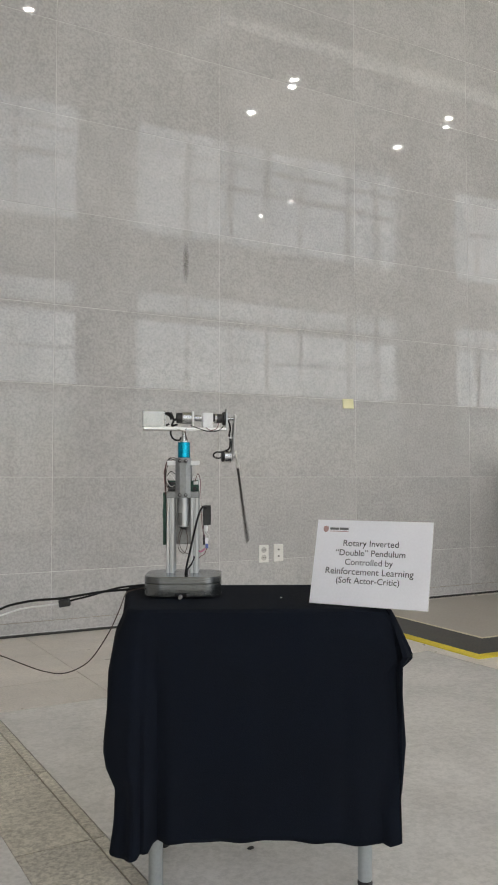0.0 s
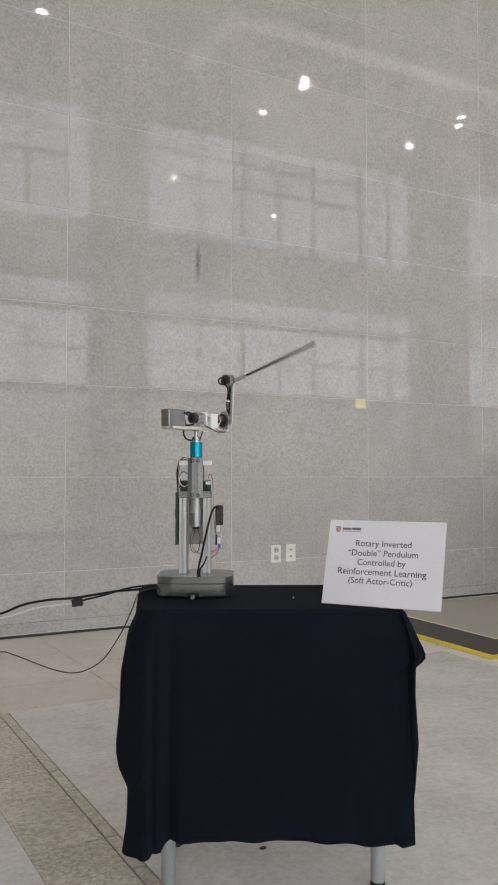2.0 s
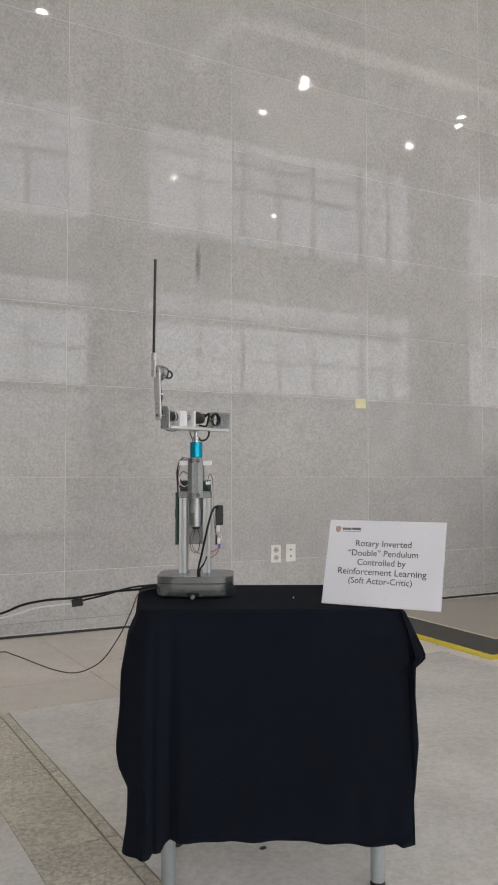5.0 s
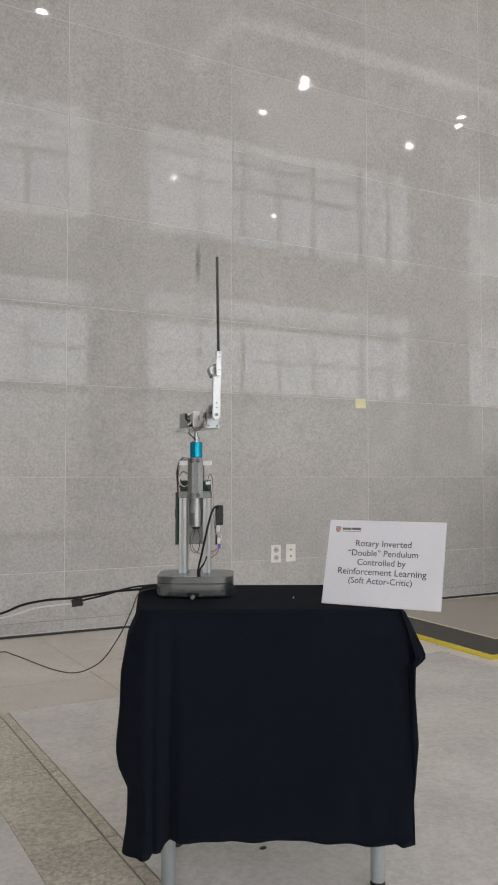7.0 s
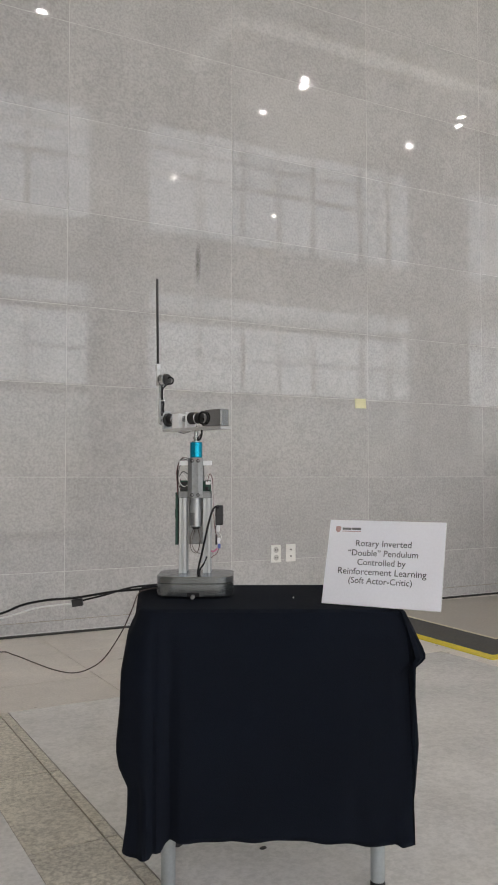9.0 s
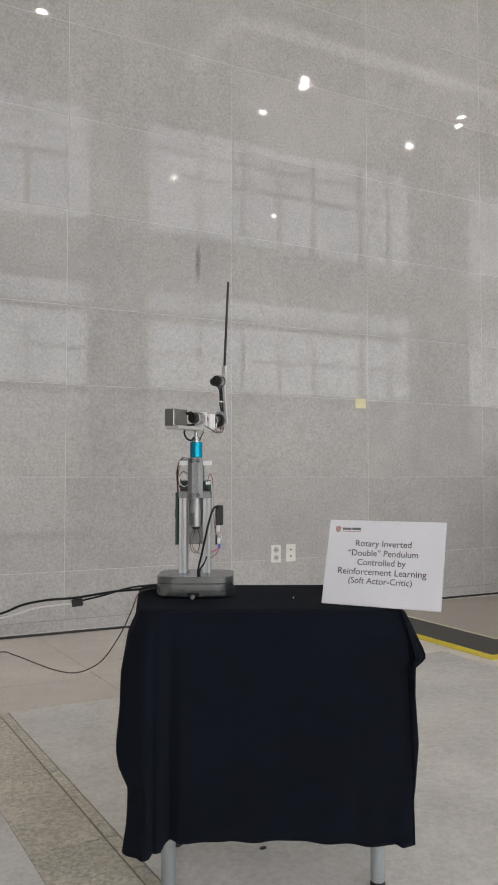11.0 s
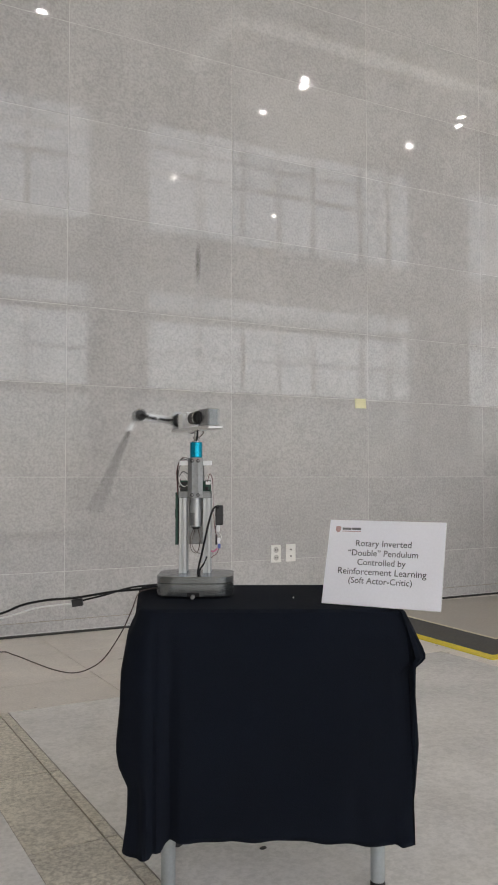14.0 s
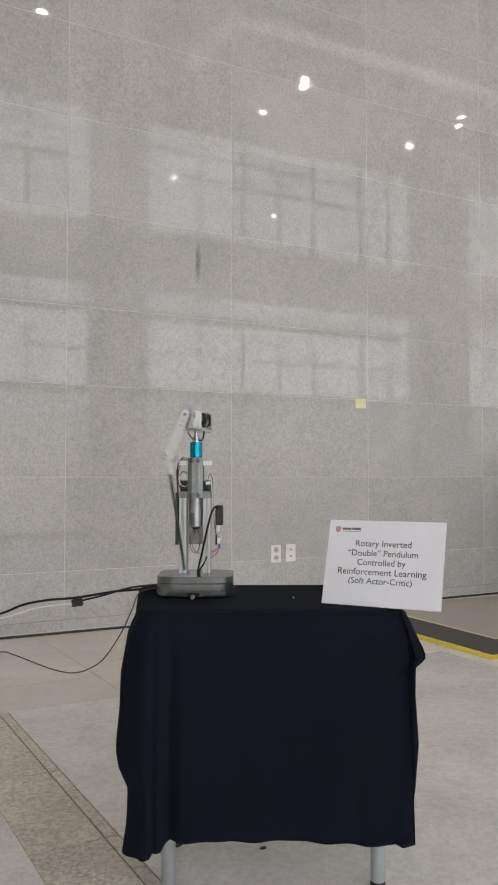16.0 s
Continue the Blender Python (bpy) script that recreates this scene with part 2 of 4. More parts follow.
def thing(name, bm, mat, label, category, m=None, soft=False, group="", kind=""):
    ob = new(name, mesh_of(name, bm, mat, soft))
    if m is not None:
        ob.matrix_world = m
    return tagged(ob, label, category, group, kind)


def holder(name, m, label, category, group=""):
    ob = new(name)
    ob.matrix_world = m
    return tagged(ob, label, category, group)


def structure(name, bm, mat, label, category="", soft=False):
    return thing(name, bm, mat, label, category or name.split("_")[0], soft=soft, kind="structure")


# ---- the hall: floor, walls, ceiling ----
X0, X1 = -7.2, 16.8
floor = structure("floor", box_bm(X0 - 0.3, X1 + 0.3, WIN_Y - 0.5, 0.3, -0.2, -0.004), JOINT_DARK, "stone slab floor of a tall public hall with fine dark joints")
wall_granite = structure("wall_granite", box_bm(X0 - 0.3, X1 + 0.3, 0.0012, 0.3, -0.1, CEIL + 0.3), JOINT_PALE, "tall polished grey granite wall of large slabs with pale joints", "wall")
structure("wall_west", box_bm(X0 - 0.3, X0, WIN_Y, 0.006, 0.0, CEIL), PLASTER, "plain plastered end wall of the hall", "wall")
structure("wall_east", box_bm(X1, X1 + 0.3, WIN_Y, 0.006, 0.0, CEIL), PLASTER, "plain plastered end wall of the hall", "wall")
ceiling = structure("ceiling", box_bm(X0 - 0.3, X1 + 0.3, WIN_Y - 0.3, 0.3, CEIL, CEIL + 0.2), CEILING_PAINT, "high warm-white painted ceiling")
structure("baseboard", box_bm(X0, X1, -0.028, 0.001, 0.0, 0.011, 0.001), SHADOW_GAP, "thin dark strip along the foot of the granite wall")
structure("ceiling_trim", box_bm(3.5, 15.5, -4.70, -4.46, CEIL - 0.06, CEIL - 0.002, 0.004), COVE, "faintly lit cove strip along the ceiling", "trim")
structure("ceiling_trim_return", box_bm(3.44, 3.66, -6.1, -4.702, CEIL - 0.06, CEIL - 0.002, 0.004), COVE, "faintly lit cove strip turning across the ceiling", "trim")
# unseen low dark wall, added to darken the granite and floor beside the ramp
structure("wall_return", box_bm(3.98, 4.20, -1.36, -0.012, 0.0, 1.14, 0.004), material("dark_blocker_stone", (0.16, 0.155, 0.145), 0.45, grain=40, amount=0.12), "unseen low dark wall beside the ramp, added to shade the corner", "wall")


structure("trim_skirting_joint", box_bm(X0, X1, -0.0012, 0.0012, 0.0815, 0.0865), JOINT_DARK, "thin dark joint over the skirting course", "trim")


def window_wall():
    """The wall of tall glazing opposite the granite: piers, spandrels, frames and panes."""
    y0, y1 = WIN_Y - 0.25, WIN_Y
    bm = bmesh.new()
    edges = [X0 - 0.3] + [x for g in GROUPS for x in g] + [X1 + 0.3]
    for a, c in zip(edges[::2], edges[1::2]):
        if c - a > 0.01:
            add_box(bm, a, c, y0, y1, 0.0, CEIL)
    for g0, g1 in GROUPS:
        add_box(bm, g0, g1, y0, y1, 0.0, FILL_GLAZING[0])
        add_box(bm, g0, g1, y0, y1, FILL_GLAZING[1], BANDS[0][0])
        add_box(bm, g0, g1, y0, y1, LOW_GLASS[1], BANDS[1][0])
        add_box(bm, g0, g1, y0, y1, BANDS[1][1], CEIL)
        add_box(bm, g0, g1, y0, y1, BANDS[0][1], LOW_GLASS[0])
    structure("wall_windows", bm, material("dark_stone_cladding", (0.34, 0.33, 0.31), 0.6, grain=40, amount=0.08),
              "window wall with piers and spandrels opposite the granite", "wall")
    for n, (g0, g1) in enumerate(GROUPS):
        count = 8
        steps = [g0 + (g1 - g0) * k / count for k in range(count + 1)]
        if n == 1:
            steps = [3.52, 4.57, 5.45, 6.23, 6.99, 8.12, 8.83, 9.49]
        # the lowest row of panes belongs to the added fill glazing
        for (b0, b1), rails in zip((BANDS[0], LOW_GLASS, BANDS[1], FILL_GLAZING), ((3.14,), (), (6.38, 6.83), (1.05,))):
            win = holder("window", pose(0, 0, 0), "tall glazed window with dark slim frames", "window", "hall windows")
            win["kind"] = "structure"
            for x in steps:
                w = 0.06 if x in (steps[0], steps[-1]) else (0.036 if b0 > 5 else 0.020)
                part("mullion", box_bm(max(g0, x - w), min(g1, x + w), WIN_Y - 0.16, WIN_Y - 0.06, b0, b1), MULLION, win)
            for z in (b0 + 0.03, *rails, b1 - 0.03):
                part("transom", box_bm(g0, g1, WIN_Y - 0.15, WIN_Y - 0.07, z - (0.03 if b0 > 5 else 0.018), z + (0.03 if b0 > 5 else 0.018)), MULLION, win)
            for a, c in zip(steps, steps[1:]):
                pane = part("pane", box_bm(a + 0.03, c - 0.03, WIN_Y - 0.116, WIN_Y - 0.108, b0 + 0.02, b1 - 0.02), PANE, win)
                pane.visible_shadow = False


window_wall()

def ring_bm(r_in, r_out, z0, z1, segments=32):
    bm = bmesh.new()
    loops = [[bm.verts.new((r * math.cos(2 * math.pi * k / segments), r * math.sin(2 * math.pi * k / segments), z)) for k in range(segments)]
             for r, z in ((r_in, z1), (r_in, z0), (r_out, z0), (r_out, z1))]
    for i in range(4):
        lo, hi = loops[i], loops[(i + 1) % 4]
        for k in range(segments):
            bm.faces.new((lo[k], lo[(k + 1) % segments], hi[(k + 1) % segments], hi[k]))
    bmesh.ops.recalc_face_normals(bm, faces=bm.faces[:])
    return bm


def downlight(x, y, drop=0.006):
    lamp = holder("downlight", pose(x, y, CEIL), "round ceiling downlight with white ring, switched on", "ceiling light", "ceiling downlights")
    part("trim_ring", ring_bm(0.063, 0.088, -0.012 - drop, -0.0005), WHITE_TRIM, lamp, soft=True)
    part("lens", turned_bm([(-0.017, 0.050), (-0.013, 0.060)], segments=28), DOWNLIGHT, lamp, "glowing white lens")


# lamps at x -5.6, -2.4 and 12 are unseen, added for more light
for lx, ly in ((1.14, -5.70), (5.30, -6.97), (5.34, -5.63), (5.44, -5.84), (8.50, -6.92), (8.49, -5.49), (8.69, -5.78), (12.0, -6.92), (-2.4, -6.97), (12.0, -5.6),
               (-2.4, -5.65), (-5.6, -5.65)):
    downlight(lx, ly)
# unseen row added to brighten the floor; deep rings shield the wall
for k in range(6):
    downlight(-4.0 + 3.2 * k, -2.6, 0.09)


# ---- the table and its cloth ----
TABLE = pose(-0.3555, -3.3235, 0.0, 0, 0, -27.1)
TOP, WIDEN, DEEPEN = 0.690, 0.050, 1.25


def table():
    t = holder("table", TABLE, "small display table with grey steel tube legs under a black cloth", "table")
    part("tabletop", prism_bm([(x - WIDEN * max(0.0, (-x - 0.12) / 0.186) * (y + 0.19) / 0.38, y * (DEEPEN if y > 0 else 1.0)) for x, y in rounded(0.306, 0.190, 0.02)], TOP - 0.030, TOP - 0.004, bevel=0.003), TABLETOP, t)
    frame_bm = bmesh.new()
    for y in (-0.095, 0.145):
        add_box(frame_bm, -0.25, 0.25, y - 0.012, y + 0.012, TOP - 0.062, TOP - 0.031)
    for x in (-0.245, 0.262):
        add_box(frame_bm, x - 0.012, x + 0.012, -0.07, 0.14, TOP - 0.060, TOP - 0.032)
    part("apron_frame", frame_bm, LEG_STEEL, t)
    for x, front in ((-0.250, -0.105), (0.262, -0.085)):
        for y in (front, 0.140):
            leg = part("leg", turned_bm([(0.012, 0.0165), (0.020, 0.0175), (TOP - 0.031, 0.0175)], at=(x, y, 0), segments=24), LEG_STEEL, t, soft=True)
            part("foot", turned_bm([(0.0, 0.0165), (0.002, 0.0185), (0.008, 0.0185), (0.0118, 0.0165)], at=(x, y, 0), segments=20), RUBBER, leg, "black rubber foot", soft=True)


def bump_at(x, centre, width):
    d = (x - centre) / width
    return math.exp(-d * d)


def tablecloth():
    """A dark cloth over the table: flat top, sides hanging in folds, lower corners."""
    hx, hy, r = 0.313, 0.197, 0.035
    n_side, n_corner = 60, 14
    ring = []                                       # position, outward way, and a running name (side, place)
    corners = [((-hx, -hy), (hx, -hy), (0, -1), "front"), ((hx, -hy), (hx, hy), (1, 0), "right"),
               ((hx, hy), (-hx, hy), (0, 1), "back"), ((-hx, hy), (-hx, -hy), (-1, 0), "left")]
    for k, (a, c, out, side) in enumerate(corners):
        a, c, out = Vector(a), Vector(c), Vector(out)
        way = (c - a).normalized()
        length = (c - a).length - 2 * r
        for i in range(n_side):
            f = i / n_side
            ring.append((a + way * (r + length * f), out, side, f))
        nxt = Vector(corners[(k + 1) % 4][2])
        centre = c - way * r - out * r
        for i in range(n_corner):
            a2 = math.pi / 2 * i / n_corner
            o = out * math.cos(a2) + nxt * math.sin(a2)
            ring.append((centre + o * r, o, side + "_corner", i / n_corner))

    # the top runs a little wider towards the back
    ring = [(Vector((p.x - WIDEN * max(0.0, (-p.x - 0.12) / (hx - 0.12)) * (p.y + hy) / (2 * hy), p.y * (DEEPEN if p.y > 0 else 1.0))), out, side, f) for p, out, side, f in ring]

    def table_of(z, rows):
        for (za, va), (zb, vb) in zip(rows, rows[1:]):
            if z >= zb:
                k = (za - z) / (za - zb)
                return va + (vb - va) * max(0.0, k)
        return rows[-1][1]

    LEFT_FALL = [(0.69, 0.0), (0.67, 0.014), (0.62, 0.027), (0.53, 0.042), (0.44, 0.045), (0.36, 0.053), (0.32, 0.046), (0.27, 0.023), (0.18, 0.027), (0.11, 0.038), (0.05, 0.032)]
    RIGHT_FALL = [(0.69, 0.0), (0.67, 0.010), (0.65, 0.020), (0.60, 0.043), (0.582, 0.050), (0.565, 0.038), (0.543, 0.017), (0.44, 0.029), (0.38, 0.031), (0.21, 0.018), (0.14, 0.023)]

    def hem(side, f):
        wave = 0.003 * math.sin(23 * f + 1) + 0.002 * math.sin(41 * f)
        if side == "front":
            tail = max(0.0, 1.0 - max(0.0, f - 0.035) / 0.02) if f > 0.035 else 1.0
            return 0.150 + 0.6 * wave + 0.006 * bump_at(f, 0.45, 0.22) - 0.008 * bump_at(f, 0.9, 0.08) - 0.018 * tail
        if side == "front_corner":
            return 0.143 + 0.02 * f if f < 0.4 else 0.555 - 0.012 * (f - 0.4)
        if side == "right":
            return 0.548 - 0.03 * f + wave
        if side == "left":
            return 0.46 - 0.16 * min(1.0, f / 0.7) + wave if f < 0.72 else 0.29 - 0.161 * (f - 0.72) / 0.28
        if side == "left_corner":
            return 0.129 - 0.006 * math.sin(math.pi * f)
        return 0.46 + wave

    def flare(side, f, d, z):
        """How far the cloth stands out at the depth d, from 0 at the top to 1 at the hem, or at the height z."""
        o = 0.005 + 0.004 * d
        if side == "front":
            o += 0.008 * math.sin(math.pi * d) * (0.5 + 0.5 * math.cos(6.3 * f)) + 0.004 * d * math.sin(16 * f + 1.5 * d)
            o += 0.012 * bump_at(f, 0.02, 0.025) * d - 0.024 * bump_at(f, 0.068, 0.026) * d
            o += 0.006 * bump_at(f, 0.93, 0.05) * d - 0.004 * bump_at(f, 0.85, 0.04) * d
            o -= 0.012 * d * d
        if side == "front_corner":
            o = o * (1 - f) + table_of(z, RIGHT_FALL) * min(1.0, 2 * f) * (1.0 if f >= 0.4 else 0.5)
        if side == "right":
            o = o * min(1.0, f * 3) + table_of(z, RIGHT_FALL) * max(0.0, 1 - f * 2.2) + 0.01 * math.sin(14 * f) * d * min(1.0, f * 3)
        if side == "left":
            o = o * (1 - f) + table_of(z, LEFT_FALL) * min(1.0, max(0.0, f - 0.45) / 0.4) + 0.014 * d * math.sin(24 * f + 2) * (1 - f)
        if side == "left_corner":
            o = o * f + table_of(z, LEFT_FALL) * (1 - 0.9 * f ** 1.5) + 0.016 * d * math.sin(9 * f + 0.4) * f
        if side in ("back", "right_corner", "back_corner"):
            o += 0.02 * d + 0.012 * d * math.sin(25 * f)
        return o

    bm = bmesh.new()
    levels = [0.0, 0.004, 0.012, 0.025] + [0.025 + 0.975 * ((k + 1) / 48) for k in range(48)]
    grid = []
    for d in levels:
        row = []
        for p, out, side, f in ring:
            low = hem(side, f)
            edge = 0.012                            # rounded shoulder at the table's edge
            drop = d * (TOP - low)
            if drop < edge * 1.57:
                ang = drop / edge
                q, z = p - out * edge + out * edge * math.sin(ang), TOP - edge + edge * math.cos(ang)
            else:
                q, z = p, TOP - drop
            q = q + out * flare(side, f, d, z) * min(1.0, d * 9)
            if side == "front" and f > 0.86 or side == "front_corner" and f < 0.4:
                reach = (f - 0.86) / 0.14 if side == "front" else 1.0
                q = q + Vector((table_of(z, RIGHT_FALL) * reach ** 2 + (0.012 * f * d if side == "front_corner" else 0.0), 0.0))
            ripple = 0.0012 * noise.noise(Vector((q.x * 16, q.y * 16, z * 9)))
            row.append(bm.verts.new((q.x + out.x * ripple, q.y + out.y * ripple, z)))
        grid.append(row)
    n = len(ring)
    for lo, hi in zip(grid, grid[1:]):
        for i in range(n):
            bm.faces.new((lo[i], hi[i], hi[(i + 1) % n], lo[(i + 1) % n]))
    inner = [grid[0]]
    for s in (0.9, 0.7, 0.45, 0.2):
        inner.append([bm.verts.new((v.co.x * s, v.co.y * s, TOP + 0.0010 * noise.noise(Vector((v.co.x * s * 14, v.co.y * s * 14, 3))))) for v in grid[0]])
    for lo, hi in zip(inner, inner[1:]):
        for i in range(n):
            bm.faces.new((lo[i], lo[(i + 1) % n], hi[(i + 1) % n], hi[i]))
    bm.faces.new(inner[-1])
    bmesh.ops.recalc_face_normals(bm, faces=bm.faces[:])
    ob = thing("tablecloth", bm, CLOTH, "black navy cloth draped over a small table, hanging in soft folds", "tablecloth", TABLE, soft=True)
    thick = ob.modifiers.new("thickness", "SOLIDIFY")
    thick.thickness, thick.offset = 0.0016, -1.0


table()
tablecloth()


# ---- the rotary double pendulum ----
TURN = -27.834
RIG = pose(-0.4933, -3.1656, TOP + 0.0015, 0, 0, TURN)
AXIS_Z, REACH, ROD_REACH, LINK, ROD = 0.4685, 0.139, 0.151, 0.1140, 0.290
pendulum = holder("rotary_pendulum", RIG, "metal rotary double pendulum on a steel base, on black cloth", "pendulum machine")


def slotted_post(x, y, z0, z1):
    """An extruded square post with a groove down each face."""
    h, g, dpt, wide, lip = 0.0105, 0.0030, 0.0072, 0.0056, 0.0022
    pts = []
    for k in range(4):
        c, s = math.cos(math.pi / 2 * k), math.sin(math.pi / 2 * k)
        for a, b in ((h, -h + 0.0015), (h, -g), (h - lip, -g), (h - lip, -wide), (h - dpt, -0.0018), (h - dpt, 0.0018), (h - lip, wide), (h - lip, g), (h, g), (h, h - 0.0015), (h - 0.0015, h)):
            pts.append((x + a * c - b * s, y + a * s + b * c))
    return prism_bm(pts, z0, z1)


def pendulum_stand():
    base = part("base", prism_bm(rounded(0.0993, 0.088, 0.046, cx=0.0022, cy=-0.020, steps=10), 0.004, 0.0362, bevel=0.0008), STEEL_BASE, pendulum, "milled dark steel base", soft=True)
    part("base_plate", prism_bm(rounded(0.0993, 0.088, 0.046, cx=0.0022, cy=-0.020, steps=10), 0.0371, 0.0540, bevel=0.0008), STEEL_BASE, base, soft=True)
    # black block stands for the shade inside the base's front recess
    part("notch", box_bm(-0.0150, 0.0150, -0.1092, -0.1072, 0.0042, 0.0150, 0.0005), WIRE_BLACK, base)
    part("knob", turned_bm([(-0.132, 0.0042), (-0.131, 0.0052), (-0.114, 0.0052), (-0.1093, 0.0040)], "y", (0, 0, 0.0056), 20), GUNMETAL, base, soft=True)
    for x in (-0.07, 0.07):
        for y in (-0.07, 0.03):
            part("rubber_foot", turned_bm([(0.0, 0.010), (0.004, 0.011)], at=(x, y, 0)), RUBBER, base)
    for x, y in ((-0.034, -0.010), (0.030, -0.010), (-0.034, 0.038), (0.030, 0.038)):
        part("post", slotted_post(x, y, 0.0540, 0.2535), BRUSHED, pendulum)
    part("crossplate", box_bm(-0.0455, 0.0425, -0.024, 0.050, 0.2535, 0.2705, 0.0012), GUNMETAL, pendulum, "dark grey crossplate")
    front = part("front_plate", prism_bm([(-0.0205, -0.0245), (-0.0205, -0.0298), (-0.0090, -0.0335), (0.0080, -0.0335), (0.0195, -0.0298), (0.0195, -0.0245)], 0.2535, 0.3610), GUNMETAL, pendulum,
                 "grey anodised plate with faceted front and four bolts")
    for x in (-0.0085, 0.0075):
        for z in (0.2615, 0.3525):
            bolt = part("bolt", turned_bm([(-0.0372, 0.0038), (-0.0366, 0.0048), (-0.0336, 0.0048)], "y", (x, 0, z), 16), BLACK_PLASTIC, front, "round dark socket bolt")
            part("bolt_socket", turned_bm([(-0.0376, 0.0020), (-0.0373, 0.0026)], "y", (x + 0.0004, 0, z + 0.0004), 10), GUNMETAL, bolt)
    part("back_plate", box_bm(-0.0205, 0.0195, 0.040, 0.047, 0.2710, 0.3610, 0.001), GUNMETAL, pendulum)
    part("top_plate", box_bm(-0.0205, 0.0195, -0.0240, 0.0395, 0.3535, 0.3605, 0.0008), GUNMETAL, pendulum)
    part("cable_clip", box_bm(-0.0435, 0.0425, -0.022, -0.008, 0.3405, 0.3530, 0.001), WHITE_PRINT, pendulum, "white plastic cross bar")
    part("coupling", turned_bm([(0.3612, 0.0155), (0.3622, 0.0168), (0.4020, 0.0168), (0.4030, 0.0155)], at=(0, 0.0, 0), segments=36), CYAN, pendulum, "cyan anodised coupling", soft=True)
    part("coupling_cap", turned_bm([(0.4032, 0.0110), (0.4062, 0.0105)], at=(0, 0.0, 0)), SILVER, pendulum, soft=True)
    part("spindle", turned_bm([(0.4063, 0.0065), (0.4120, 0.0065), (0.4125, 0.0088), (0.4180, 0.0088), (0.4185, 0.0055), (0.4345, 0.0055)], segments=24), SILVER, pendulum, "polished spindle", soft=True)
    motor = part("motor", turned_bm([(0.176, 0.0128), (0.178, 0.0146), (0.234, 0.0146), (0.235, 0.0132), (0.2534, 0.0132)], at=(0.0, -0.010, 0), segments=28), BRUSHED, pendulum, "silver gear motor", soft=True)
    wrap = [(0.0149 * math.cos(a), -0.010 + 0.0149 * math.sin(a)) for a in (3.35 + 0.15 * k for k in range(9))]
    wrap += [(0.0147 * math.cos(a), -0.010 + 0.0147 * math.sin(a)) for a in (4.55 - 0.15 * k for k in range(9))]
    part("motor_label", prism_bm(wrap, 0.181, 0.214), GUNMETAL, motor, "dark grey printed label", soft=True)
    part("motor_cap", turned_bm([(0.170, 0.008), (0.1758, 0.0105)], at=(0, -0.010, 0)), BLACK_PLASTIC, motor)
    part("motor_bracket", box_bm(-0.0205, 0.0195, 0.012, 0.017, 0.128, 0.2530, 0.0008), GUNMETAL, pendulum)
    side = part("control_board", box_bm(-0.0550, -0.0470, -0.008, 0.062, 0.128, 0.268, 0.0005), CIRCUIT, pendulum, "green circuit board on edge")
    part("chip", box_bm(-0.0580, -0.0552, 0.010, 0.030, 0.200, 0.222, 0.0005), BLACK_PLASTIC, side)
    drive = part("driver_board", box_bm(-0.0440, 0.0400, 0.004, 0.0065, 0.2708, 0.3000, 0.0004), CIRCUIT, pendulum, "green driver board behind the plate")
    part("connector", box_bm(-0.0430, -0.0240, -0.0050, 0.0038, 0.2720, 0.2960, 0.0008), BLACK_PLASTIC, drive)
    part("terminal", box_bm(0.0260, 0.0390, -0.0020, 0.0038, 0.2890, 0.2980, 0.0006), WHITE_PRINT, drive)
    part("socket", box_bm(0.0250, 0.0330, -0.0020, 0.0038, 0.2730, 0.2830, 0.0006), BLACK_PLASTIC, drive)
    module = part("power_module", box_bm(0.0520, 0.0730, -0.004, 0.022, 0.1800, 0.2330, 0.003, 2), BLACK_PLASTIC, pendulum, "black power plug module")
    part("module_band", box_bm(0.0515, 0.0735, -0.0045, 0.0225, 0.2050, 0.2080), RUBBER, module)
    part("module_arm", box_bm(0.0408, 0.0522, 0.002, 0.014, 0.2150, 0.2230, 0.001), BRUSHED, module)
    part("clear_plug", box_bm(0.0540, 0.0640, 0.000, 0.010, 0.1620, 0.1795, 0.002), WHITE_PRINT, pendulum, "milky plastic plug")
    part("plug_sleeve", box_bm(0.0520, 0.0575, -0.002, 0.008, 0.1270, 0.1550, 0.0015), BLACK_PLASTIC, pendulum)
    blue = part("blue_plug", box_bm(0.0585, 0.0660, -0.004, 0.006, 0.1180, 0.1300, 0.001), BLUE_PLUG, pendulum, "blue and white wire plug")
    part("white_plug", box_bm(0.0575, 0.0650, -0.0045, 0.0065, 0.1305, 0.1460, 0.001), WHITE_PRINT, blue)
    part("pink_sleeve", tube_bm([(0.0400, -0.006, 0.112), (0.0480, -0.008, 0.110), (0.0580, -0.006, 0.1175)], 0.0025), WIRE_PINK, pendulum, "pink wire sleeve", soft=True)
